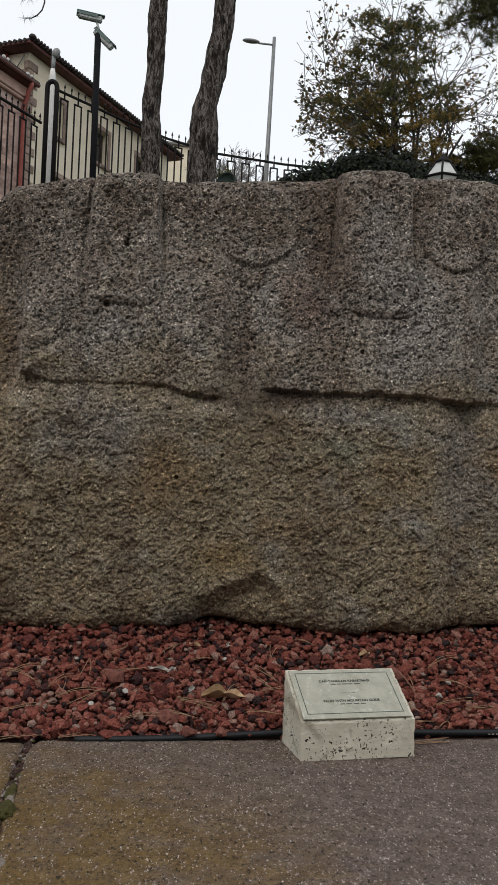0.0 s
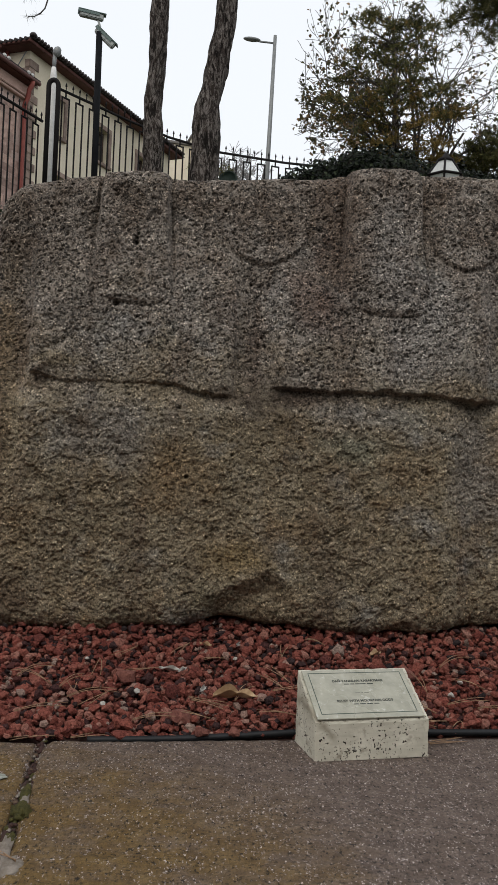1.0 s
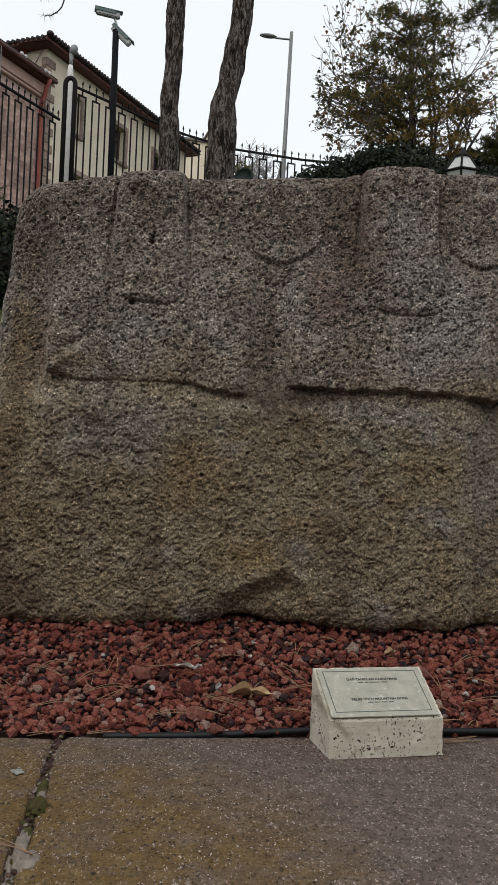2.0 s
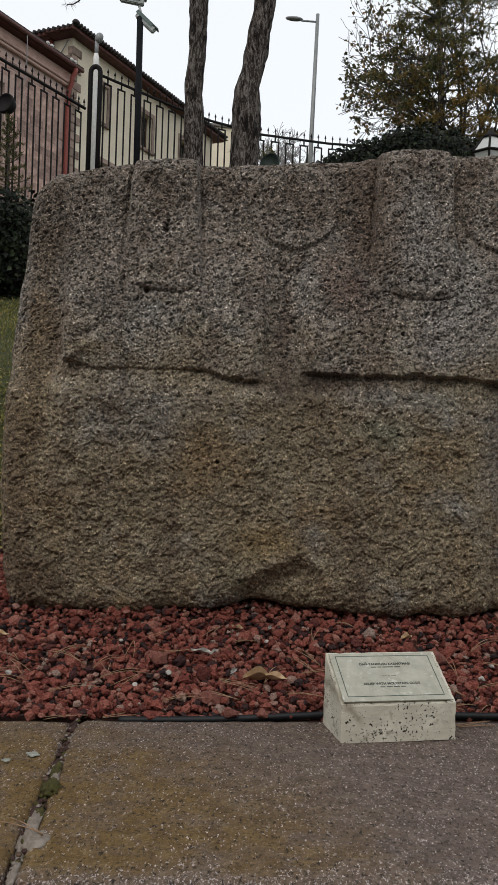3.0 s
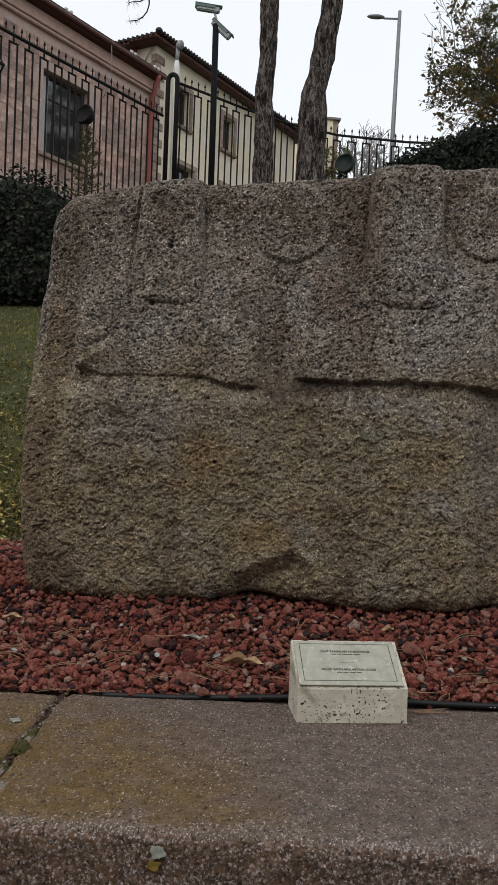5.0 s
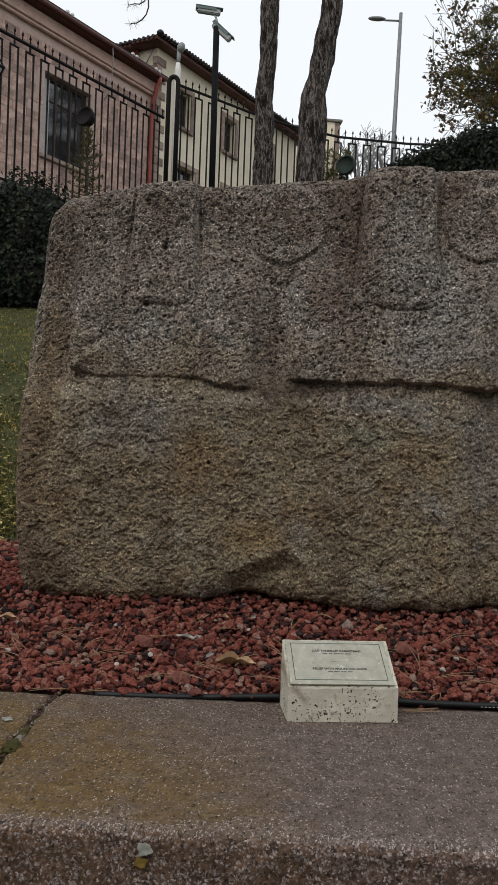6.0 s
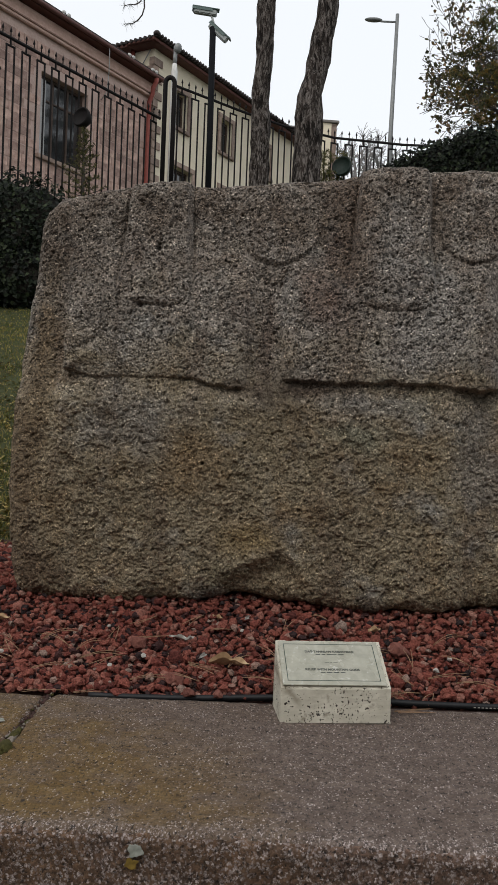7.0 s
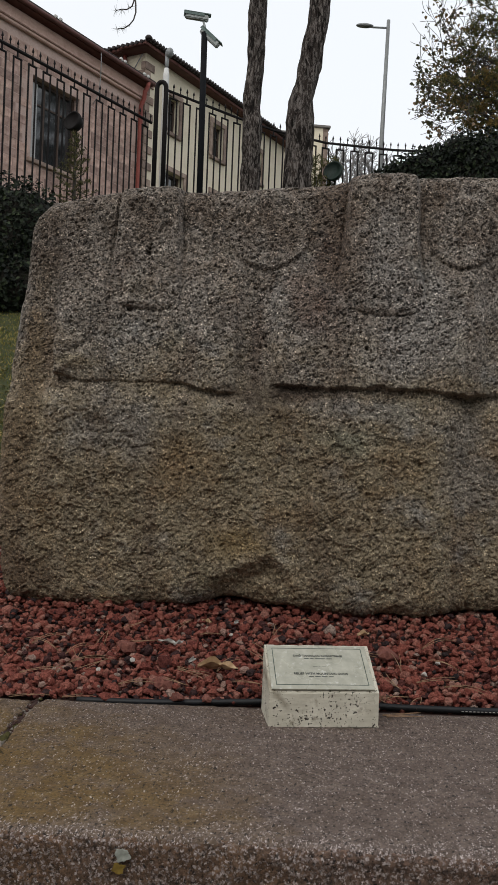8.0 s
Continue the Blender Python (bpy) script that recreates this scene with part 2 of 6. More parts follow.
def paving_material(name, edge=False):
    m, nt, b = shader(name, 0.78, 0, 0.35)
    v = coords(nt)
    broad = noise_tex(nt, v, 2.1, 6, 0.6, 0.4)
    mid = noise_tex(nt, v, 19, 6, 0.7)
    mauve = ramp(nt, mid, [(0.3, (0.082, 0.058, 0.046)), (0.5, (0.128, 0.094, 0.076)), (0.7, (0.172, 0.131, 0.110))])
    ochre = ramp(nt, mid, [(0.3, (0.092, 0.052, 0.014)), (0.5, (0.142, 0.086, 0.026)), (0.7, (0.180, 0.118, 0.044))])
    xyz = nt.nodes.new("ShaderNodeSeparateXYZ")
    nt.links.new(v, xyz.inputs[0])
    # yellow lichen film spreads from one end of the slab
    ragged = noise_tex(nt, coords(nt, (1.0, 1.9, 1.0)), 6.5, 6, 0.7, 0.6)
    side = maths(nt, "SUBTRACT", maths(nt, "ADD", maths(nt, "MULTIPLY", broad, 1.3), maths(nt, "MULTIPLY", ragged, 0.75)), maths(nt, "MULTIPLY", xyz.outputs[0], 0.80))
    film = ramp(nt, maths(nt, "SUBTRACT", side, 0.3), [(0.40, 0.0), (0.58, 0.45), (0.66, 0.72), (0.95, 0.97)])
    # bush-hammered margin along the front
    margin = maths(nt, "SUBTRACT", xyz.outputs[1], maths(nt, "ADD", maths(nt, "MULTIPLY", xyz.outputs[0], 0.043), 1.345))
    margin = ramp(nt, maths(nt, "ADD", margin, maths(nt, "MULTIPLY", maths(nt, "SUBTRACT", ragged, 0.5), 0.16)), [(0.025, 1.0), (0.085, 0.0)])
    film = maths(nt, "MULTIPLY", film, 0.35 if edge else maths(nt, "SUBTRACT", 1.0, maths(nt, "MULTIPLY", margin, 0.6)))
    film = maths(nt, "MULTIPLY", film, ramp(nt, noise_tex(nt, v, 8, 5, 0.7), [(0.30, 0.25), (0.52, 1.0)]))
    film = maths(nt, "MULTIPLY", film, ramp(nt, maths(nt, "MULTIPLY", maths(nt, "ADD", maths(nt, "ADD", xyz.outputs[1], maths(nt, "MULTIPLY", xyz.outputs[0], 0.6)), maths(nt, "MULTIPLY", maths(nt, "SUBTRACT", ragged, 0.5), 0.9)), 0.4), [(0.64, 1.0), (0.80, 0.12)]))
    c = mix(nt, film, mauve, ochre)
    cells = nt.nodes.new("ShaderNodeSeparateColor")
    nt.links.new(voronoi(nt, mix(nt, 0.01, v, noise_tex(nt, v, 90), "ADD"), 190), cells.inputs[0])
    c = mix(nt, 0.9, c, ramp(nt, cells.outputs[0], [(0.0, 0.35), (0.10, 0.75), (0.5, 1.0), (0.91, 1.2)]), "MULTIPLY")
    flatv = coords(nt, (1.0, 0.55, 0.9) if not edge else (1.0, 1.0, 1.0))
    warp = mix(nt, 0.0035, flatv, voronoi(nt, flatv, 260), "ADD")
    seeds = nt.nodes.new("ShaderNodeSeparateColor")
    nt.links.new(voronoi(nt, warp, 175 if edge else 290), seeds.inputs[0])
    near = voronoi(nt, warp, 175 if edge else 290, "Distance")
    patchy = noise_tex(nt, v, 9, 4, 0.6)
    some = maths(nt, "ADD", seeds.outputs[1], maths(nt, "MULTIPLY", patchy, 0.22))
    some = maths(nt, "SUBTRACT", some, 0.08) if edge else maths(nt, "SUBTRACT", maths(nt, "ADD", some, maths(nt, "MULTIPLY", margin, 0.26)), maths(nt, "ADD", maths(nt, "MULTIPLY", film, 0.07), 0.43))
    dots = maths(nt, "MULTIPLY", ramp(nt, some, [(0.5, 0.0), (0.58, 0.95)]), ramp(nt, near, [(0.30, 1.0), (0.70, 0.0)]))
    if edge:
        c = mix(nt, 0.9, c, ramp(nt, noise_tex(nt, v, 60, 5, 0.75), [(0.36, 0.30), (0.5, 0.95), (0.66, 1.5)]), "MULTIPLY")
    if edge:
        c = mix(nt, 1.0, c, (1.15, 0.97, 0.84), "MULTIPLY")
    c = mix(nt, dots, c, mix(nt, seeds.outputs[0], (0.22, 0.17, 0.15), (0.64, 0.56, 0.53)))
    pits = noise_tex(nt, flatv, 110, 4, 0.72)
    c = mix(nt, 0.95, c, ramp(nt, pits, [(0.37, 0.10), (0.43, 0.95)]), "MULTIPLY")
    nt.links.new(c, b.inputs["Base Color"])
    relief(nt, b, maths(nt, "ADD", pits, maths(nt, "MULTIPLY", mid, 0.6)), 1.0, 0.014 if edge else 0.008)
    return m


def travertine_material():
    m, nt, b = shader("travertine", 0.65, 0, 0.35)
    v = coords(nt)
    broad = noise_tex(nt, v, 14, 5, 0.6)
    c = ramp(nt, broad, [(0.3, (0.46, 0.43, 0.345)), (0.7, (0.655, 0.625, 0.52))])
    bands = noise_tex(nt, coords(nt, (8, 8, 60)), 1.3, 4)
    c = mix(nt, 0.4, c, ramp(nt, bands, [(0.3, 0.75), (0.7, 1.1)]), "MULTIPLY")
    patch = noise_tex(nt, v, 20, 3, 0.5)
    warp = mix(nt, 0.004, v, noise_tex(nt, v, 120, 3), "ADD")
    holes = noise_tex(nt, warp, 165, 2, 0.5)
    lvl = maths(nt, "ADD", holes, maths(nt, "MULTIPLY", patch, 0.42))
    dots = ramp(nt, lvl, [(0.845, 0.0), (0.87, 1.0)])
    c = mix(nt, dots, c, (0.030, 0.022, 0.018))
    xyz = nt.nodes.new("ShaderNodeSeparateXYZ")
    nt.links.new(v, xyz.inputs[0])
    crack = maths(nt, "SUBTRACT", maths(nt, "ADD", xyz.outputs[0], maths(nt, "MULTIPLY", xyz.outputs[2], 0.75)), maths(nt, "ADD", maths(nt, "MULTIPLY", patch, 0.035), 0.068))
    streak = maths(nt, "MULTIPLY", ramp(nt, maths(nt, "MULTIPLY", maths(nt, "ABSOLUTE", crack), 20), [(0.02, 0.55), (0.34, 0.0)]), ramp(nt, maths(nt, "MULTIPLY", xyz.outputs[2], 10), [(0.35, 0.0), (0.6, 1.0)]))
    c = mix(nt, streak, c, (0.16, 0.125, 0.075))
    grime = noise_tex(nt, v, 26, 5, 0.65)
    c = mix(nt, ramp(nt, grime, [(0.55, 0.0), (0.70, 0.7)]), c, (0.20, 0.165, 0.115))
    nt.links.new(c, b.inputs["Base Color"])
    relief(nt, b, maths(nt, "SUBTRACT", maths(nt, "MULTIPLY", broad, 0.5), dots), 0.8, 0.004)
    return m


def plate_material():
    m, nt, b = shader("weathered_label_plate", 0.30, 0, 0.9)
    v = coords(nt)
    c = ramp(nt, noise_tex(nt, v, 30, 5, 0.6), [(0.3, (0.275, 0.27, 0.205)), (0.7, (0.395, 0.385, 0.305))])
    c = mix(nt, ramp(nt, noise_tex(nt, v, 55, 3, 0.5), [(0.62, 0.0), (0.70, 0.5)]), c, (0.62, 0.61, 0.55))
    nt.links.new(c, b.inputs["Base Color"])
    r = ramp(nt, noise_tex(nt, v, 12, 3, 0.5), [(0.36, 0.08), (0.64, 0.40)])
    nt.links.new(r, b.inputs["Roughness"])
    return m


def bark_material():
    m, nt, b = shader("pine_bark", 0.95, 0, 0.1)
    n = noise_tex(nt, coords(nt, (1, 1, 0.5)), 9, 6, 0.7)
    flake = noise_tex(nt, coords(nt, (1, 1, 0.24)), 27, 7, 0.8, 1.0)
    furrow = noise_tex(nt, coords(nt, (1, 1, 0.28)), 15, 6, 0.75, 1.2)
    c = ramp(nt, n, [(0.3, (0.028, 0.021, 0.018)), (0.55, (0.056, 0.044, 0.038)), (0.75, (0.095, 0.079, 0.070))])
    c = mix(nt, ramp(nt, flake, [(0.475, 0.0), (0.56, 0.85)]), c, (0.30, 0.268, 0.245))
    c = mix(nt, ramp(nt, furrow, [(0.42, 0.95), (0.52, 0.0)]), c, (0.010, 0.008, 0.007))
    nt.links.new(c, b.inputs["Base Color"])
    relief(nt, b, maths(nt, "ADD", furrow, maths(nt, "MULTIPLY", flake, 0.7)), 1.0, 0.06)
    return m


def block_material(name, dark, light, spread=0.35):
    """Dressed stone, each block a little different."""
    m, nt, b = shader(name, 0.9, 0, 0.2)
    v = coords(nt)
    n = noise_tex(nt, v, 5, 6, 0.65)
    c = ramp(nt, n, [(0.3, dark), (0.7, light)])
    info = nt.nodes.new("ShaderNodeObjectInfo")
    c = mix(nt, spread, c, ramp(nt, info.outputs["Random"], [(0.0, (0.55, 0.52, 0.52)), (0.5, (1.0, 0.97, 0.95)), (1.0, (1.35, 1.3, 1.25))]), "MULTIPLY")
    nt.links.new(c, b.inputs["Base Color"])
    relief(nt, b, noise_tex(nt, v, 22, 4), 0.6, 0.01)
    return m


def glass_material():
    m, nt, b = shader("dark_window_glass", 0.05, 0, 0.8)
    v = coords(nt)
    nt.links.new(ramp(nt, noise_tex(nt, v, 2, 2), [(0.3, (0.012, 0.014, 0.016)), (0.7, (0.03, 0.034, 0.038))]), b.inputs["Base Color"])
    return m


GRANITE = granite_material()
PAVING = paving_material("andesite_paving")
PAVING_EDGE = paving_material("rough_andesite_edge", True)
TRAVERTINE = travertine_material()
PLATE = plate_material()
INK = plain("label_ink", (0.03, 0.035, 0.03), (0.05, 0.055, 0.05), 60, 0.6, bump=0.0)
BORDER = plain("label_border_ink", (0.028, 0.048, 0.040), (0.05, 0.072, 0.060), 60, 0.6, bump=0.0)
GRAVEL = islands("red_lava_gravel", [(0.0, (0.036, 0.028, 0.028)), (0.10, (0.060, 0.030, 0.029)), (0.20, (0.165, 0.050, 0.040)), (0.48, (0.238, 0.075, 0.056)), (0.76, (0.280, 0.102, 0.077)), (0.94, (0.32, 0.155, 0.120)), (0.995, (0.31, 0.23, 0.19))], 0.95, 170, 1.0, 0.1)
SOIL = plain("dark_soil", (0.028, 0.016, 0.013), (0.06, 0.03, 0.024), 6, 0.95, bump=0.6, fine=70, depth=0.02)
RUBBER = plain("black_pipe_plastic", (0.006, 0.007, 0.008), (0.012, 0.013, 0.015), 20, 0.50, bump=0.15, spec=0.3)
NEEDLE_DRY = plain("dry_pine_needle", (0.18, 0.105, 0.06), (0.35, 0.225, 0.135), 30, 0.7, bump=0.1)
LEAF_DRY = plain("dry_leaf", (0.30, 0.19, 0.10), (0.50, 0.36, 0.22), 40, 0.75, bump=0.4)
RUST_BIT = plain("brown_bark_bit", (0.05, 0.03, 0.02), (0.13, 0.085, 0.055), 40, 0.9, bump=0.5)
CHIP = plain("pale_stone_chip", (0.30, 0.28, 0.25), (0.52, 0.50, 0.46), 50, 0.8, bump=0.5)
MORTAR = plain("pale_mortar", (0.13, 0.105, 0.08), (0.27, 0.235, 0.20), 25, 0.95, bump=0.8, fine=90, depth=0.01)
MOSS = plain("green_moss", (0.028, 0.027, 0.008), (0.080, 0.070, 0.018), 60, 0.98, bump=0.9, fine=220, depth=0.01)
LICHEN = plain("pale_lichen", (0.17, 0.18, 0.15), (0.32, 0.33, 0.29), 70, 0.95, bump=0.4)
LICHEN_Y = plain("yellow_lichen", (0.12, 0.08, 0.015), (0.22, 0.145, 0.03), 70, 0.95, bump=0.4)
GRASS_GROUND = plain("lawn_soil", (0.022, 0.028, 0.010), (0.05, 0.055, 0.02), 1.5, 0.98, bump=0.6, fine=30, depth=0.03)
GRASS = islands("grass_blade", [(0.0, (0.050, 0.068, 0.014)), (0.35, (0.100, 0.118, 0.024)), (0.55, (0.175, 0.162, 0.038)), (0.75, (0.28, 0.225, 0.068)), (1.0, (0.36, 0.28, 0.12))], 0.8, 9, 0.1, 0.2)
LITTER = islands("fallen_leaf", [(0.0, (0.12, 0.075, 0.03)), (0.4, (0.32, 0.24, 0.07)), (0.8, (0.42, 0.35, 0.14)), (1.0, (0.18, 0.12, 0.07))], 0.8, 20, 0.2)
IVY = islands("ivy_leaf", [(0.0, (0.003, 0.005, 0.003)), (0.5, (0.007, 0.012, 0.006)), (0.82, (0.013, 0.021, 0.008)), (0.97, (0.035, 0.048, 0.022))], 0.6, 20, 0.2, 0.2)
IVY_CORE = plain("ivy_dark_filler", (0.006, 0.006, 0.004), (0.02, 0.017, 0.012), 5, 0.95, bump=0.9, fine=30, depth=0.05)
NEEDLE = islands("pine_needles", [(0.0, (0.034, 0.041, 0.015)), (0.5, (0.085, 0.089, 0.033)), (0.85, (0.150, 0.136, 0.050)), (1.0, (0.20, 0.16, 0.058))], 0.7, 4, 0.0, 0.2, 0.3)
NEEDLE_OLD = islands("yellowing_pine_needles", [(0.0, (0.10, 0.075, 0.024)), (0.5, (0.20, 0.138, 0.042)), (1.0, (0.32, 0.215, 0.065))], 0.7, 4, 0.0, 0.2, 0.3)
AUTUMN = islands("autumn_leaf", [(0.0, (0.030, 0.034, 0.014)), (0.45, (0.068, 0.065, 0.026)), (0.72, (0.115, 0.083, 0.038)), (0.90, (0.20, 0.125, 0.062)), (1.0, (0.27, 0.19, 0.12))], 0.7, 6, 0.0, 0.2, 0.25)
BARK = bark_material()
TWIG = plain("grey_branch_bark", (0.035, 0.030, 0.026), (0.10, 0.088, 0.078), 9, 0.9, bump=0.5)
TWIG_FAR = plain("pale_branch_bark", (0.16, 0.15, 0.145), (0.26, 0.25, 0.245), 9, 0.9, bump=0.3)
IRON = plain("black_painted_iron", (0.006, 0.005, 0.005), (0.013, 0.011, 0.011), 12, 0.75, bump=0.1, spec=0.2)
STEEL = plain("galvanised_steel", (0.16, 0.17, 0.17), (0.25, 0.26, 0.26), 12, 0.5, 0.3, bump=0.1)
POLE_DARK = plain("dark_pole_paint", (0.006, 0.007, 0.008), (0.012, 0.013, 0.016), 10, 0.85, bump=0.1, spec=0.12)
CAM_GREY = plain("camera_housing_grey", (0.30, 0.33, 0.32), (0.40, 0.43, 0.42), 18, 0.5, bump=0.05)
CAM_TOP = plain("camera_sunshield_green", (0.10, 0.15, 0.14), (0.15, 0.20, 0.19), 18, 0.5, bump=0.05)
WHITE_PIPE = plain("white_pipe_paint", (0.52, 0.52, 0.50), (0.68, 0.68, 0.66), 14, 0.6, bump=0.1)
PINK_JOINT = plain("pink_mortar", (0.38, 0.275, 0.235), (0.54, 0.41, 0.36), 3, 0.95, bump=0.5, fine=20, depth=0.02)
PINK_STONE = block_material("pink_andesite_block", (0.23, 0.148, 0.124), (0.54, 0.40, 0.345), 0.75)
PINK_BAND = plain("pink_cornice_stone", (0.40, 0.265, 0.215), (0.55, 0.39, 0.33), 4, 0.9, bump=0.4, fine=25, depth=0.01)
QUOIN = block_material("brown_quoin_block", (0.17, 0.128, 0.106), (0.37, 0.29, 0.245), 0.6)
YELLOW = plain("cream_plaster", (0.64, 0.57, 0.43), (0.76, 0.69, 0.55), 2.2, 0.92, bump=0.2, fine=18, depth=0.008)
LAMP_GREEN = plain("dark_green_lamp_paint", (0.008, 0.016, 0.012), (0.016, 0.030, 0.023), 14, 0.6, bump=0.1, spec=0.25)
EAVE = plain("red_brown_eave_paint", (0.085, 0.034, 0.028), (0.15, 0.062, 0.05), 6, 0.7, bump=0.2)
ROOF = plain("dark_roof_tile", (0.026, 0.022, 0.022), (0.065, 0.052, 0.050), 7, 0.85, bump=0.5, fine=30, depth=0.02)
RED_PIPE = plain("red_drainpipe_paint", (0.20, 0.05, 0.04), (0.30, 0.085, 0.066), 9, 0.6, bump=0.1)
WOOD = plain("dark_window_wood", (0.035, 0.022, 0.016), (0.075, 0.05, 0.038), 12, 0.7, bump=0.2)
PALE_FRAME = plain("pale_window_frame", (0.30, 0.31, 0.31), (0.42, 0.43, 0.43), 12, 0.6, bump=0.1)
GLASS = glass_material()
LANTERN_GLASS = plain("frosted_lantern_glass", (0.42, 0.44, 0.42), (0.54, 0.56, 0.54), 9, 0.35, bump=0.05, spec=0.5)
CONCRETE = plain("grey_concrete", (0.14, 0.13, 0.12), (0.25, 0.235, 0.22), 2.5, 0.95, bump=0.4, fine=25, depth=0.01)


# ---- ground ----
def back_edge(x):
    return 2.185 + 0.088 * (x + 0.16)


def front_edge(x):
    return 1.345 + 0.043 * x


def gravel_height(x, y):
    t = np.maximum(y - 2.2, 0)
    near = 0.010 + 0.07 * np.minimum(t, 0.65) + 0.25 * np.minimum(t, 0.65) ** 2
    return near + 0.012 * np.maximum(t - 0.65, 0)


def slope_height(x, y):
    """The bed, the grassy bank behind it and the terrace on top."""
    bank = 0.185 + 0.38 * np.maximum(y - 4.0, 0) + 0.05 * fbm(x * 0.7, y * 0.7, 3) * step(4.2, 6, y)
    top = 4.9 + 0.012 * np.maximum(y - 16.4, 0)
    h = np.where(y < 4.0, gravel_height(x, y) - 0.022, np.minimum(bank, top))
    h = np.where(y < 2.2, -0.15, h)
    return np.where(y < 1.42, -0.72, h)


def build_ground():
    xs = np.concatenate([-np.geomspace(400, 6.5, 14), np.linspace(-6, 6, 81), np.geomspace(6.5, 400, 14)])
    ys = np.concatenate([-np.geomspace(300, 1.0, 12), [-0.5, 0, 0.6, 1.2, 1.415, 1.425, 1.8, 2.19, 2.21], np.linspace(2.25, 4.0, 16), np.linspace(4.15, 17, 60), np.geomspace(17.5, 900, 18)])
    gx, gy = np.meshgrid(xs, ys)
    v = np.stack([gx, gy, slope_height(gx, gy)], -1).reshape(-1, 3)
    nx, ny = len(xs), len(ys)
    i = (np.arange(ny - 1)[:, None] * nx + np.arange(nx - 1)).ravel()
    f = np.stack([i, i + 1, i + nx + 1, i + nx], -1)
    me = quads_mesh("ground", v, f, GRASS_GROUND, True)
    me.materials.append(SOIL)
    me.materials.append(CONCRETE)
    cy = v[f].mean(1)[:, 1]
    me.polygons.foreach_set("material_index", np.where(cy < 2.0, 2, np.where(cy < 4.02, 1, 0)).astype(np.int32))
    return tagged(new("ground", me), "grassy bank rising behind a gravel bed to a terrace", "ground", kind="structure")


build_ground()


def build_slab(name, corners, seed, m=None):
    """A paving slab as a fine grid with worn rounded edges and a rough broken front face."""
    (ax, ay), (bx, by), (cx, cy), (dx, dy) = corners  # front near, front far, back far, back near
    nu, nv = (330, 90) if seed < 50 else (60, 30)
    u = np.linspace(0, 1, nu)
    # rows: up the front face, over the lip, across the top
    rows = [(-0.0, -0.16), (0.0, -0.12), (0.0, -0.09), (0.0, -0.07), (0.0, -0.055), (0.0, -0.042), (0.0, -0.031), (0.0, -0.022), (0.003, -0.014), (0.007, -0.008), (0.013, -0.004), (0.021, -0.0015), (0.032, 0.0)]
    rows += [(0.032 + (0.80 - 0.04) * k / nv, 0.0) for k in range(1, nv)]
    depth = np.array([r[0] for r in rows])
    height = np.array([r[1] for r in rows])
    g, d = np.meshgrid(u, depth)
    h = np.repeat(height[:, None], nu, 1)
    fx, fy = ax + (bx - ax) * g, ay + (by - ay) * g
    kx, ky = dx + (cx - dx) * g, dy + (cy - dy) * g
    w = d / 0.80
    x, y = fx + (kx - fx) * w, fy + (ky - fy) * w
    face = step(-0.002, -0.03, h)
    y = y + face * (0.012 * fbm(x * 26 + seed, h * 26, 4) + 0.007 * fbm(x * 90 + seed, h * 90, 3)) + (1 - w) * 0.006 * fbm(x * 7 + seed, d * 3, 3) * (d < 0.05)
    z = h + 0.0030 * fbm(x * 9 + seed, y * 9, 4) + 0.0022 * fbm(x * 60 + seed, y * 60, 3)
    z += step(0.06, 0.0, d) * (0.007 * fbm(x * 18 + seed, y * 40, 3) + 0.004 * fbm(x * 80 + seed, y * 80, 2)) * (h > -0.03)
    ends = np.minimum(g, 1 - g) * math.hypot(bx - ax, by - ay)
    z -= 0.006 * step(0.010, 0.0, ends) + 0.010 * step(0.024, 0.0, ends) * np.clip(fbm(y * 16 + seed, x * 16, 4) * 1.6, 0, 1)
    z -= 0.006 * step(0.985, 1.0, w)
    v = np.stack([x, y, z], -1).reshape(-1, 3)
    nr = len(rows)
    i = (np.arange(nr - 1)[:, None] * nu + np.arange(nu - 1)).ravel()
    f = np.stack([i, i + 1, i + nu + 1, i + nu], -1)
    # skirt down the ends and the back
    ring = [r * nu for r in range(nr)] + [(nr - 1) * nu + k for k in range(1, nu)] + [r * nu + nu - 1 for r in range(nr - 2, -1, -1)]
    low = v[ring].copy()
    low[:, 2] = -0.16
    base = len(v)
    v = np.concatenate([v, low])
    side = np.array([(ring[k], base + k, base + k + 1, ring[k + 1]) for k in range(len(ring) - 1)])
    me = quads_mesh(name, v, np.concatenate([f, side[:, ::-1]]), PAVING, True)
    me.materials.append(PAVING_EDGE)
    zc = v[np.concatenate([f, side])].mean(1)[:, 2]
    me.polygons.foreach_set("material_index", (zc < -0.006).astype(np.int32))
    return me


RIGHT_SLAB = [(-0.412, front_edge(-0.41)), (1.75, front_edge(1.75)), (1.75, back_edge(1.75)), (-0.462, back_edge(-0.46))]
LEFT_SLAB = [(-2.3, front_edge(-2.3) + 0.02), (-0.434, front_edge(-0.43)), (-0.477, back_edge(-0.48) - 0.004), (-2.3, back_edge(-2.3))]
coping = empty("pavement", pose(0, 0, 0), "brown andesite coping slabs with a rough front edge", "paving", kind="structure")
part("slab", build_slab("slab", RIGHT_SLAB, 3.0), coping)
part("slab", build_slab("slab", LEFT_SLAB, 41.0), coping)
FAR_RIGHT = [(1.775, front_edge(1.775)), (3.7, front_edge(3.7)), (3.7, back_edge(3.7)), (1.775, back_edge(1.775))]
FAR_LEFT = [(-4.3, front_edge(-4.3)), (-2.325, front_edge(-2.325)), (-2.325, back_edge(-2.325)), (-4.3, back_edge(-4.3))]
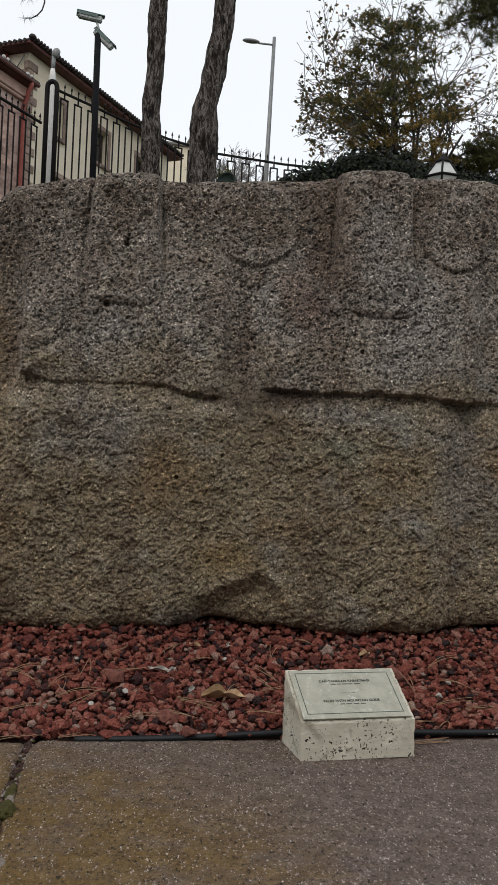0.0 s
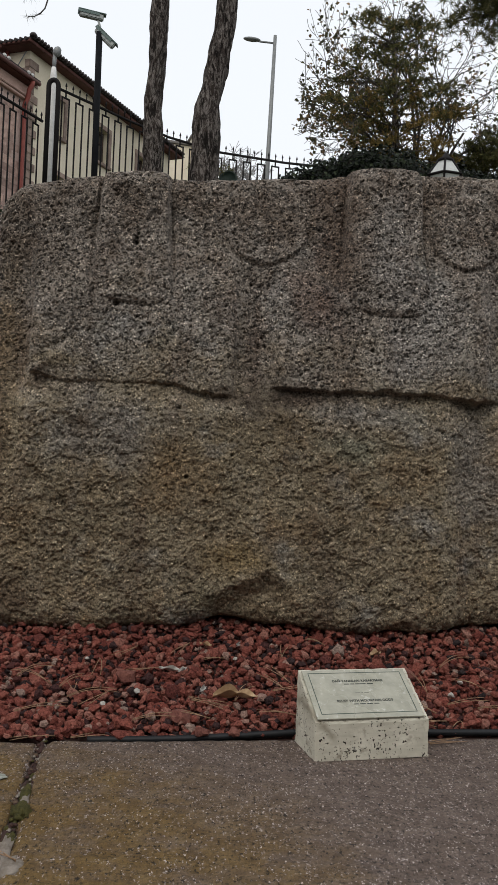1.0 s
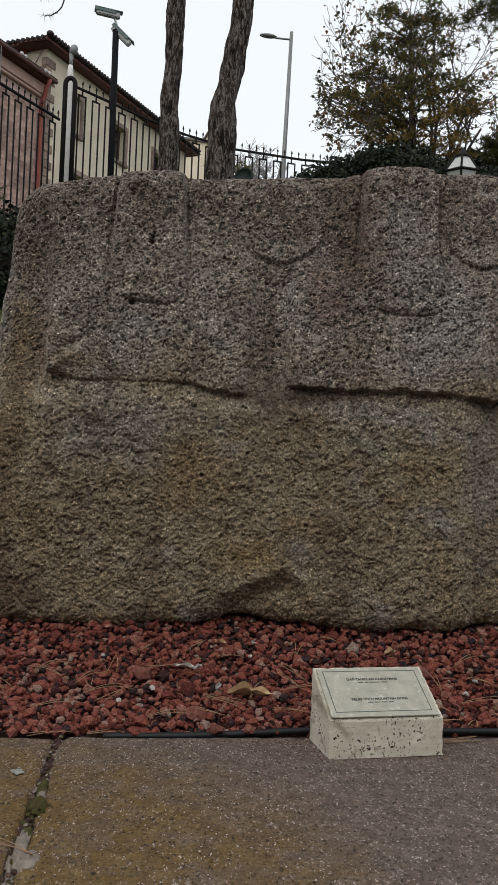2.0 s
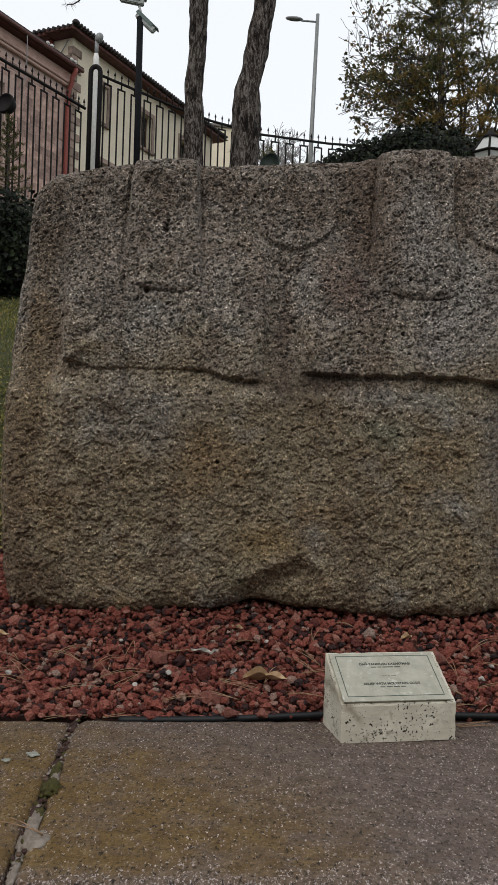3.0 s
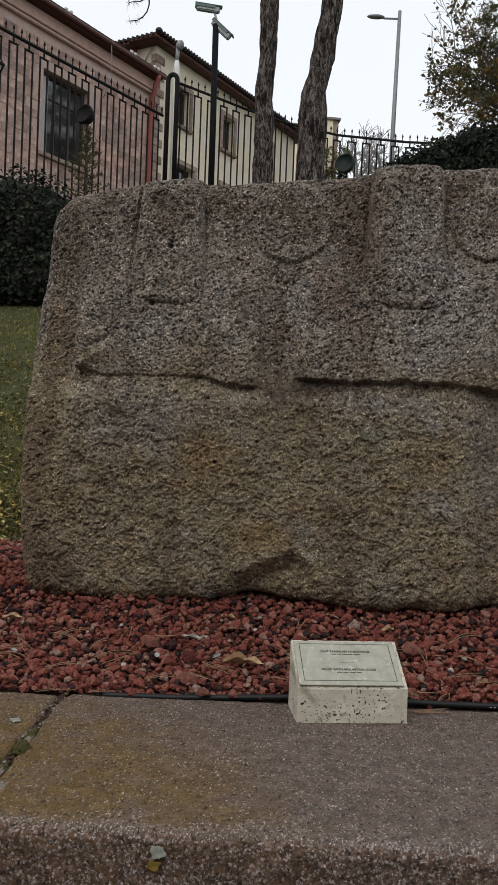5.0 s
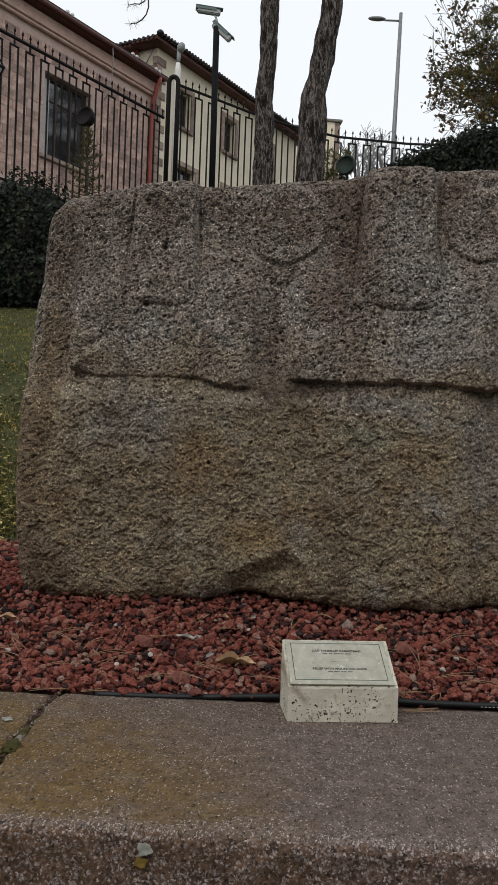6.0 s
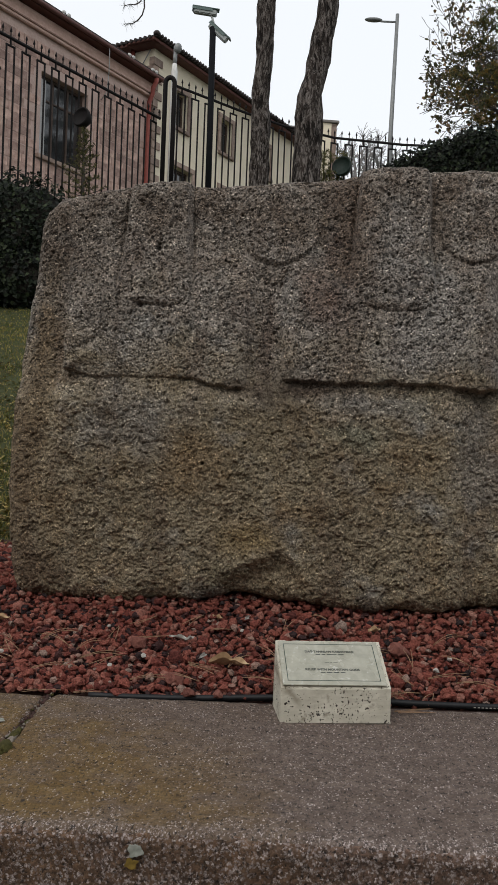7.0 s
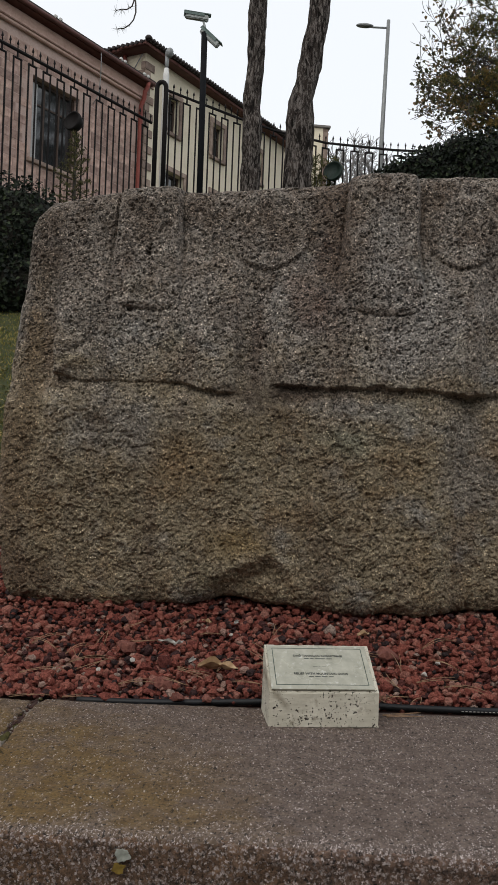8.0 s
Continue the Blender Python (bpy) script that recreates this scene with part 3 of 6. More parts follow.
part("slab", build_slab("slab", FAR_RIGHT, 77.0), coping)
part("slab", build_slab("slab", FAR_LEFT, 90.0), coping)

wall_low = box_mesh("retaining_wall", (-4.4, 1.48, -0.75), (3.8, 1.95, -0.165), CONCRETE, 0.01)
tagged(new("retaining_wall", wall_low), "low retaining wall under the coping slabs", "wall", kind="structure")


def joint_fill():
    """Crumbling mortar, moss and litter in the joint between the slabs."""
    r = rng(5)
    thing = empty("joint_filling", pose(0, 0, 0), "crumbling pale mortar and moss in a slab joint", "mortar", kind="structure")

    def lump(cx, cy, cz, sx, sy, sz, mat, name, seed):
        bm = bmesh.new()
        bmesh.ops.create_icosphere(bm, subdivisions=3 if sy > 0.02 else 1, radius=1)
        for p in bm.verts:
            n = noise.noise(p.co * 2.3 + Vector((seed, 0, 0))) * 0.45 + noise.noise(p.co * 6 + Vector((seed, 3, 0))) * 0.2
            p.co *= 1 + n
            p.co = Vector((p.co.x * sx, p.co.y * sy, p.co.z * sz))
        part(name, bm_mesh(name, bm, mat, True), thing, m=pose(cx, cy, cz, 0, 0, 4))

    def mid(y):
        return -0.468 + (2.15 - y) * 0.056

    for k in range(13):
        y = 1.38 + 0.061 * k
        lump(mid(y) + r.uniform(-0.006, 0.006), y, -0.011 + r.uniform(-0.003, 0.003), 0.009, 0.045, 0.009, (MORTAR if k < 3 else (SOIL, MOSS, SOIL, MORTAR)[k % 4]), "mortar", k * 3.1)
    for k in range(110):
        y = r.uniform(1.37, 2.17)
        s = r.uniform(0.003, 0.007)
        lump(mid(y) + r.uniform(-0.012, 0.012), y, -0.003 + r.uniform(-0.004, 0.003), s, s * r.uniform(0.8, 2.0), s * 0.7, (SOIL, MORTAR, RUST_BIT, MOSS, SOIL, MORTAR, SOIL)[k % 7], "grit", 50 + k)
    lump(-0.434, 1.722, -0.004, 0.021, 0.036, 0.016, MOSS, "moss", 9)
    lump(-0.437, 1.775, -0.004, 0.010, 0.022, 0.009, MORTAR, "mortar_patch", 31)
    lump(-0.447, 1.83, -0.008, 0.012, 0.05, 0.010, MOSS, "moss", 12)
    lump(-0.432, 1.60, -0.006, 0.012, 0.032, 0.009, MOSS, "moss", 15)
    lump(-0.410, 1.49, -0.004, 0.024, 0.040, 0.008, MORTAR, "mortar_patch", 22)
    lump(-0.430, 1.55, -0.003, 0.012, 0.075, 0.009, MORTAR, "mortar_patch", 25)
    return thing


joint_fill()


# ---- the carved granite block ----
STONE_LEFT = [(0.10, -0.80), (0.20, -0.845), (0.30, -0.862), (0.46, -0.862), (0.75, -0.872), (1.0, -0.874), (1.25, -0.866), (1.46, -0.846), (1.70, -0.82)]
STONE_TOP = [(-0.90, 1.48), (-0.85, 1.545), (-0.81, 1.582), (-0.74, 1.638), (-0.58, 1.668), (-0.46, 1.682), (-0.41, 1.688), (-0.35, 1.694), (-0.29, 1.692), (-0.22, 1.688), (-0.14, 1.688), (0.06, 1.701), (0.26, 1.714), (0.34, 1.728), (0.40, 1.742), (0.47, 1.750), (0.545, 1.752), (0.60, 1.748), (0.64, 1.746), (0.71, 1.750), (0.81, 1.758), (0.91, 1.754), (1.10, 1.72), (1.42, 1.62)]
STONE_FOOT = [(-0.86, 0.195), (-0.79, 0.165), (-0.60, 0.163), (-0.474, 0.148), (-0.20, 0.168), (-0.04, 0.192), (0.10, 0.196), (0.24, 0.174), (0.515, 0.163), (0.70, 0.172), (0.87, 0.184), (0.95, 0.196), (1.42, 0.18)]


def table(pairs, v):
    return np.interp(v, [p[0] for p in pairs], [p[1] for p in pairs])


HOLLOW_LIP = [(-0.20, 0.17), (-0.13, 0.215), (-0.05, 0.272), (0.04, 0.312), (0.10, 0.318), (0.14, 0.338), (0.18, 0.325), (0.25, 0.235), (0.33, 0.16)]


def carved_depth(x, z):
    """How far the carved face stands back, y, for arrays of x and z."""
    wob = 0.020 * fbm(x * 6, z * 6, 4)
    wob2 = 0.020 * fbm(x * 7 + 31, z * 7 + 9, 4)
    xw, zw = x + 0.6 * wob, z + 0.6 * wob2
    # the worn upper part leans back evenly towards the top
    y = 2.812 + 0.115 * step(0.96, 1.68, z) + 0.018 * fbm(x * 2.3 + 4, z * 2.3, 3)
    y = y + 0.075 * step(-0.662, -0.712, xw) * step(0.55, 0.9, z) * step(1.6, 1.3, z)
    y = y + 0.030 * step(0.82, 0.92, xw) * step(0.7, 0.95, z) * step(1.6, 1.3, z)
    # two torsos with a broken lower edge, a recess between them
    hem_a = 0.950 + 0.018 * step(-0.52, -0.67, x) - 0.024 * step(-0.22, -0.02, x) + 0.008 * fbm(x * 9, x * 0 + 3, 3) + 0.009 * fbm(x * 31, z * 31, 4)
    hem_b = 0.954 + 0.006 * step(0.23, 0.14, x) - 0.010 * step(0.5, 0.8, x) + 0.008 * fbm(x * 9 + 40, x * 0 + 3, 3) + 0.009 * fbm(x * 31 + 9, z * 31, 4)
    fade = step(1.50, 1.26, zw)
    torso_a = step(-0.690, -0.664, xw) * step(0.018, -0.026, xw) * step(1.46, 1.26, zw + 0.10 * step(-0.5, -0.66, x))
    torso_b = step(0.102, 0.148, xw) * step(0.885, 0.825, xw) * fade
    above_a, above_b = step(hem_a - 0.030, hem_a - 0.018, z), step(hem_b - 0.030, hem_b - 0.018, z)
    y = y - 0.040 * np.maximum(torso_a * above_a, torso_b * above_b)
    y = y + 0.024 * np.exp(-((xw - 0.062) / 0.046) ** 2) * step(0.90, 0.98, z) * step(1.42, 1.25, z)
    # the lobed corner of the first torso, with a slanting furrow over it
    y = y - 0.018 * np.exp(-(((xw + 0.615) / 0.055) ** 2 + ((zw - 0.992 - 0.55 * (x + 0.63)) / 0.018) ** 2))
    y = y + 0.012 * np.exp(-(((xw + 0.59) / 0.07) ** 2 + ((zw - 1.040 - 0.60 * (x + 0.63)) / 0.014) ** 2))
    # worn heads that fade into the top, a little narrower above
    for c, half, taper, chin, deep, cc, ch in ((-0.356, 0.126, 0.05, 1.212, 0.050, -0.343, 0.105), (0.497, 0.139, 0.05, 1.208, 0.060, 0.515, 0.112)):
        across = np.abs(x + 0.4 * wob - c) / (half - taper * (z - 1.4))
        jaw = chin + 0.035 * np.clip(across - 0.55, 0, 1) ** 2
        head = step(1.07, 0.90, across) * step(jaw - 0.004, jaw + 0.030, z + 0.3 * wob2)
        y = y - deep * head * (0.16 + 0.84 * step(1.20, 1.46, z)) + 0.012 * head * across ** 2
        line = chin + 0.030 * ((x - cc) / ch) ** 2 * 0.55 + 0.010 * fbm(x * 12 + c, x * 0 + 1, 3)
        groove = np.exp(-((z - line) / 0.0042) ** 2) * step(1.05, 0.80, np.abs(x - cc) / ch) * (0.55 + 0.7 * vnoise(x * 24 + 5, z * 0 + 2))
        y = y + 0.0100 * groove
        y = y - 0.004 * np.exp(-((z - line - 0.022) / 0.016) ** 2) * step(1.0, 0.6, np.abs(x - cc) / ch)
        y = y + 0.017 * np.exp(-((across - 1.06) / 0.045) ** 2) * step(1.22, 1.30, z) * (0.25 + 0.75 * vnoise(z * 8 + c * 9, x * 3))
    # discs held up between and beside the heads
    for c, low, rad in ((0.085, 1.384, 0.150), (0.790, 1.400, 0.130)):
        dist = np.hypot(xw - c, (zw - low - rad) * 0.95)
        y = y - 0.014 * step(rad + 0.004, rad - 0.010, dist)
        y = y + 0.0055 * np.exp(-((dist - rad - 0.006) / 0.006) ** 2) * step(low + 0.09, low, z) * (0.4 + 0.9 * vnoise(x * 21 + 4, z * 21))
    # the rough skirt part below, almost flush
    skirt = 2.792 - 0.022 * step(0.955, 0.84, z) + 0.010 * step(0.80, 0.30, z)
    skirt = skirt + 0.018 * np.exp(-((x - 0.060) / 0.05) ** 2) * step(0.45, 0.9, z)
    skirt = skirt + 0.075 * step(0.70, 0.84, x) + 0.016 * fbm(x * 3.1 + 7, z * 3.1, 3)
    skirt = skirt + 0.040 * step(-0.64, -0.72, x) * step(0.5, 0.85, z)
    hem = np.where(x < 0.07, hem_a, hem_b)
    soft = 0.006 + 0.14 * step(-0.672, -0.72, xw) + 0.10 * np.exp(-((x - 0.062) / 0.045) ** 2)
    below = step(hem + soft, hem - soft, z)
    y = y + (skirt - y) * below
    # undercut beneath the hems: a sharp lip above, running out gently below, deepest at the ends
    for lo, hi, line, least in ((-0.668, 0.000, hem_a, 0.006), (0.138, 0.848, hem_b, 0.0025)):
        u = line - z + 0.003 * fbm(x * 40 + 2, z * 9, 3)
        ends = np.exp(-((x - lo - 0.03) / 0.06) ** 2) + np.exp(-((x - hi + 0.05) / 0.07) ** 2)
        deep = least + 0.010 * vnoise(x * 9 + 3, x * 0 + 8) * vnoise(x * 31 + 7, z * 12) + 0.012 * ends * (0.5 + 0.7 * vnoise(x * 27, z * 9 + 4))
        y = y + deep * step(-0.007, 0.005, u) * np.exp(-np.maximum(u - 0.003, 0) / (0.009 + 0.014 * ends)) * step(lo - 0.03, lo + 0.01, x) * step(hi + 0.03, hi - 0.02, x)
    # the broken hollow near the foot, under a projecting lump
    hx, hz = x + 0.5 * wob, z + 0.5 * wob2
    lip = table(HOLLOW_LIP, hx) + 0.010 * fbm(x * 16, z * 16, 3)
    under = lip - hz
    span = step(-0.17, -0.02, hx) * step(0.30, 0.14, hx)
    y = y + 0.040 * step(-0.016, 0.060, under) * (0.55 + 0.45 * np.exp(-np.maximum(under, 0) / 0.10)) * span
    y = y - 0.022 * step(0.010, -0.030, under) * np.exp(-np.maximum(-under, 0) / 0.070) * np.exp(-((hx - 0.07) / 0.10) ** 2)
    # drilled holes
    for px, pz, pr in ((-0.347, 1.427, 0.009), (-0.40, 1.214, 0.010), (0.451, 1.094, 0.007), (0.472, 1.276, 0.006), (-0.145, 0.655, 0.006), (0.00, 0.73, 0.005), (-0.34, 1.46, 0.005), (-0.345, 1.444, 0.006)):
        rr = np.hypot(x - px + 0.15 * wob, z - pz + 0.15 * wob2)
        y = y + 0.030 * np.exp(-(rr / pr) ** 4)
    return y


def weather_pits(X, Z, lowpart, seed=63):
    """Irregular pits of lost crystals, stamped one by one into the face's grid."""
    r = rng(seed)
    nz, nx = X.shape
    P = np.zeros_like(X)
    n = 13000
    ci, cj = r.uniform(6, nz - 7, n), r.uniform(6, nx - 7, n)
    ii, jj = ci.astype(int), cj.astype(int)
    crowd = 0.55 + 0.9 * vnoise(X[ii, jj] * 7 + 9, Z[ii, jj] * 7)
    keep = r.random(n) < crowd * (1 - 0.62 * lowpart[ii, jj])
    ci, cj, ii, jj = ci[keep], cj[keep], ii[keep], jj[keep]
    n = len(ci)
    long = r.lognormal(0.27, 0.38, n)
    slim = long * r.uniform(0.5, 1.0, n)
    turn = r.uniform(0, math.pi, n)
    deep = r.uniform(0.0032, 0.0090, n) * np.clip(long / 1.5, 0.6, 1.3)
    ca, sa = np.cos(turn), np.sin(turn)
    for di in range(-5, 6):
        for dj in range(-5, 6):
            a, b = ii + di - ci, jj + dj - cj
            q = ((a * ca + b * sa) / long) ** 2 + ((b * ca - a * sa) / slim) ** 2
            np.maximum.at(P, (ii + di, jj + dj), deep * np.exp(-q * q * 0.7))
    return P


def build_stone():
    nx, nz = 900, 640
    s = np.linspace(0, 1, nx)
    q = np.linspace(0, 1, nz)
    s = np.interp(s, [0, 0.03, 0.93, 1.0], [0, 0.012, 0.86, 1.0])
    q = np.interp(q, [0, 0.03, 0.955, 1.0], [0, 0.012, 0.982, 1.0])
    S, Q = np.meshgrid(s, q)
    zm = 0.17 + 1.5 * Q
    left = table(STONE_LEFT, zm) + 0.010 * fbm(zm * 9, zm * 0 + 2, 4)
    right = 1.42 + 0.02 * fbm(zm * 6, zm * 0 + 8, 3)
    X = left + (right - left) * S
    top = table(STONE_TOP, X) + 0.006 * fbm(X * 14, X * 0 + 4, 3)
    foot = table(STONE_FOOT, X) - 0.010 + 0.020 * fbm(X * 9, X * 0 + 6, 4)
    Z = foot + (top - foot) * Q
    Y = carved_depth(X, Z)

    def rounding(e, r):
        t = np.clip(1 - e / r, 0, 1)
        return r * (1 - np.sqrt(np.maximum(1 - t * t, 0)))

    edge = rounding(np.maximum(X - left, 0), 0.085) + rounding(np.maximum(right - X, 0), 0.12)
    edge = edge + rounding(np.maximum(top - Z, 0), 0.075) + 0.8 * rounding(np.maximum(Z - foot, 0), 0.085)
    Y = Y + edge
    lowpart = step(1.0, 0.88, Z)
    # turned and bent, so that no grain runs level
    A = 0.80 * X + 0.60 * Z + 0.010 * fbm(X * 21 + 5, Z * 21, 3)
    B = 0.80 * Z - 0.60 * X + 0.010 * fbm(X * 21 + 77, Z * 21, 3)
    rough = 0.0085 * fbm(A * 11, B * 12, 4) * (0.35 + 0.65 * lowpart) + 0.0046 * fbm(A * 44 + 3, B * 46, 3) * (0.6 + 0.4 * lowpart) + 0.0050 * fbm(B * 112 + 3, A * 116, 2) * (0.5 + 0.5 * lowpart) + 0.0022 * fbm(A * 210 + 3, B * 214, 2)
    chipped = fbm(A * 26 + 13, B * 30, 3)
    rough = rough - 0.0065 * step(0.02, 0.10, chipped) * lowpart * step(0.35, 0.6, vnoise(X * 5, Z * 5 + 3))
    pick = 0.55 * vnoise(A * 118 + 2.5 * fbm(X * 40, Z * 40, 2), B * 124) + 0.45 * vnoise(X * 150 + 2.0 * fbm(X * 50 + 8, Z * 50, 2), Z * 146)
    rough = rough + 0.0060 * step(0.60, 0.76, pick) * (1 - 0.45 * lowpart)
    rough = rough + weather_pits(X, Z, lowpart)
    Y = Y + rough
    v = np.stack([X, Y, Z], -1)
    grid = v.reshape(-1, 3)
    i = (np.arange(nz - 1)[:, None] * nx + np.arange(nx - 1)).ravel()
    f = [np.stack([i, i + 1, i + nx + 1, i + nx], -1)]
    ring = list(range(nx)) + [r * nx + nx - 1 for r in range(1, nz)] + [(nz - 1) * nx + k for k in range(nx - 2, -1, -1)] + [r * nx for r in range(nz - 2, 0, -1)]
    edge_pts = grid[ring]
    verts = [grid]
    last = np.array(ring)
    count = len(grid)
    centre = np.array([0.28, 0.0, 0.95])
    for k, (back, shrink, drop) in enumerate(((3.03, 1.0, 0.03), (3.16, 0.995, 0.07), (3.32, 0.985, 0.10), (3.42, 0.95, 0.10), (3.46, 0.80, 0.10), (3.47, 0.3, 0.1), (3.47, 0.02, 0.1))):
        p = edge_pts.copy()
        p = centre + (p - centre) * np.array([shrink, 1, shrink])
        p[:, 1] = np.maximum(edge_pts[:, 1] + 0.01 * (k + 1), back + 0.012 * fbm(p[:, 0] * 8 + k, p[:, 2] * 8, 3))
        p[:, 2] -= drop * step(0.30, 0.15, edge_pts[:, 2])
        p[:, 2] += (0.012 * fbm(p[:, 0] * 9, p[:, 1] * 9 + k, 3)) * (k < 5)
        idx = np.arange(count, count + len(ring))
        nxt_a, nxt_b = np.roll(last, -1), np.roll(idx, -1)
        f.append(np.stack([last, idx, nxt_b, nxt_a], -1))
        verts.append(p)
        last = idx
        count += len(ring)
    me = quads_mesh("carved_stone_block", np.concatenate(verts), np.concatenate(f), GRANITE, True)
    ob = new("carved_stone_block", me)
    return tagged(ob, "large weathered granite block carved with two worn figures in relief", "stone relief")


build_stone()

# ---- plain unseen wall, added behind the path to block low sky light ----
tagged(new("light_blocking_wall", box_mesh("light_blocking_wall", (-22, -6.4, -0.74), (22, -6.0, 4.6), CONCRETE, 0.02)), "unseen plain grey wall added to block low sky light", "wall", kind="structure")


# ---- gravel bed ----
def rock_shape(seed, sub=2):
    """A broken, angular stone of unit size: vertices and triangles."""
    bm = bmesh.new()
    bmesh.ops.create_icosphere(bm, subdivisions=sub, radius=1)
    for v in bm.verts:
        p = v.co.copy()
        k = 1 + 0.50 * noise.noise(p * 1.1 + Vector((seed * 7.7, 0, 0))) + 0.26 * noise.noise(p * 2.7 + Vector((0, seed * 3.3, 0)))
        v.co = p * k
    r = rng(seed)
    for _ in range(5):  # flat broken faces
        n = Vector(r.normal(size=3)).normalized()
        d = r.uniform(0.55, 0.85)
        for v in bm.verts:
            over = v.co.dot(n) - d
            if over > 0:
                v.co -= n * over * 0.92
    verts = np.array([v.co[:] for v in bm.verts])
    faces = np.array([[v.index for v in f.verts] for f in bm.faces])
    bm.free()
    return verts, faces


def scatter(shapes, places, sizes, seed, flat=0.8):
    r = rng(seed)
    vs, fs, count = [], [], 0
    for p, s in zip(places, sizes):
        v, f = shapes[r.integers(len(shapes))]
        q = np.array(Euler(r.uniform(0, 6.28, 3)).to_matrix())
        w = (v * (s * np.array([1, r.uniform(0.7, 1.0), r.uniform(0.6, 0.95)]))) @ q.T
        w[:, 2] *= flat
        vs.append(w + p)
        fs.append(f + count)
        count += len(v)
    return np.concatenate(vs), np.concatenate(fs)


def build_gravel():
    r = rng(11)
    shapes = [rock_shape(k, 1) for k in range(26)]
    places, sizes = [], []
    for layer, (gap, lift) in enumerate(((0.0195, -0.010), (0.0245, 0.004), (0.048, 0.010))):
        for x in np.arange(-2.2, 1.6, gap):
            for y in np.arange(2.12, 4.02, gap):
                px, py = x + r.uniform(-0.5, 0.5) * gap, y + r.uniform(-0.5, 0.5) * gap
                s = min(max(r.lognormal(-4.42, 0.33), 0.007), 0.026) * (1.25 if layer == 2 else 1)
                if py < back_edge(px) + 0.006 + 0.55 * s:
                    continue
                if px > -0.80 and py > 2.93:
                    continue
                if layer and py > 3.0 and r.random() < 0.4:
                    continue
                if py > 3.92 + 0.08 * math.sin(px * 9):
                    continue
                z = float(gravel_height(px, py)) + lift + r.uniform(-0.006, 0.006) + 0.006 * float(fbm(np.array(px * 5.0), np.array(py * 5.0), 2))
                if py < back_edge(px) + 0.03:
                    z = min(z, 0.004)
                places.append((px, py, z))
                sizes.append(s)
    v, f = scatter(shapes, places, sizes, 12)
    me = quads_mesh("gravel", v, f, GRAVEL, False)
    return tagged(new("gravel", me), "red and dark lava gravel in a garden bed", "gravel", kind="stuff")


build_gravel()


def lone_rock(name, x, y, z, size, material, seed, label, category, group=""):
    v, f = rock_shape(seed, 1 if name == "pebble" else 2)
    me = quads_mesh(name, v * size * np.array([1, 0.9, 0.75]), f, material, False)
    ob = new(name, me)
    ob.matrix_world = pose(x, y, z, 0, 0, seed * 40)
    return tagged(ob, label, category, group)


RED_ROCK = plain("red_lava_stone", (0.10, 0.034, 0.028), (0.24, 0.10, 0.075), 45, 0.95, bump=0.9, fine=160, depth=0.006)
lone_rock("lava_stone", -0.072, back_edge(-0.07) + 0.004, 0.016, 0.020, RED_ROCK, 3, "red lava stone lying on a black pipe", "stone", "stones on the pipe")
lone_rock("lava_stone", 0.012, back_edge(0.01) + 0.002, 0.017, 0.017, RED_ROCK, 8, "small red lava stone lying on a black pipe", "stone", "stones on the pipe")
lone_rock("lava_stone", -0.295, 2.50, 0.075, 0.031, RED_ROCK, 5, "large red lava stone on top of the gravel", "stone", "large stones in the gravel")
lone_rock("lava_stone", 0.545, 2.56, 0.085, 0.037, RED_ROCK, 6, "large red lava stone on top of the gravel", "stone", "large stones in the gravel")
lone_rock("lava_stone", -0.13, 2.27, 0.028, 0.030, RED_ROCK, 9, "large red lava stone on top of the gravel", "stone", "large stones in the gravel")
for k, (x, y, z, s) in enumerate(((-0.155, 2.455, 0.063, 0.009), (-0.255, 2.415, 0.058, 0.012), (-0.70, 2.38, 0.052, 0.011), (0.65, 2.44, 0.062, 0.012), (-0.34, 2.33, 0.045, 0.009), (-0.42, 2.62, 0.098, 0.008), (0.70, 2.52, 0.08, 0.010), (0.03, 2.64, 0.103, 0.009))):
    lone_rock("pebble", x, y, z, s, CHIP, 30 + k, "small pale pebble lying among red gravel", "pebble", "pale pebbles")


def pine_needle(x, y, z, length, turn, bend, lift):
    """A dry needle pair joined at its sheath."""
    pts = [[], []]
    for k in range(9):
        t = k / 8
        for side in (0, 1):
            spread = (side - 0.5) * 0.028 * t
            pts[side].append((length * t, bend * length * t * t + spread, lift * math.sin(t * math.pi) + 0.002 * side))
    v, f = [], []
    for p in pts:
        a, b = tube(p, [0.0014] + [0.0010] * 7 + [0.0005], 5)
        f += [tuple(i + len(v) for i in face) for face in b]
        v += a
    ob = new("pine_needle", mesh_of("pine_needle", v, f, NEEDLE_DRY, True))
    rise = (0.07 + 0.5 * max(y - 2.2, 0)) if y > 2.2 else 0.0
    ob.matrix_world = pose(x, y, z, 0, -math.degrees(math.atan(rise * math.sin(math.radians(turn)))) - (5 if y > 2.2 else 0), turn)
    return tagged(ob, "long dry tan pine needle pair lying on gravel", "pine needle", "fallen pine needles")


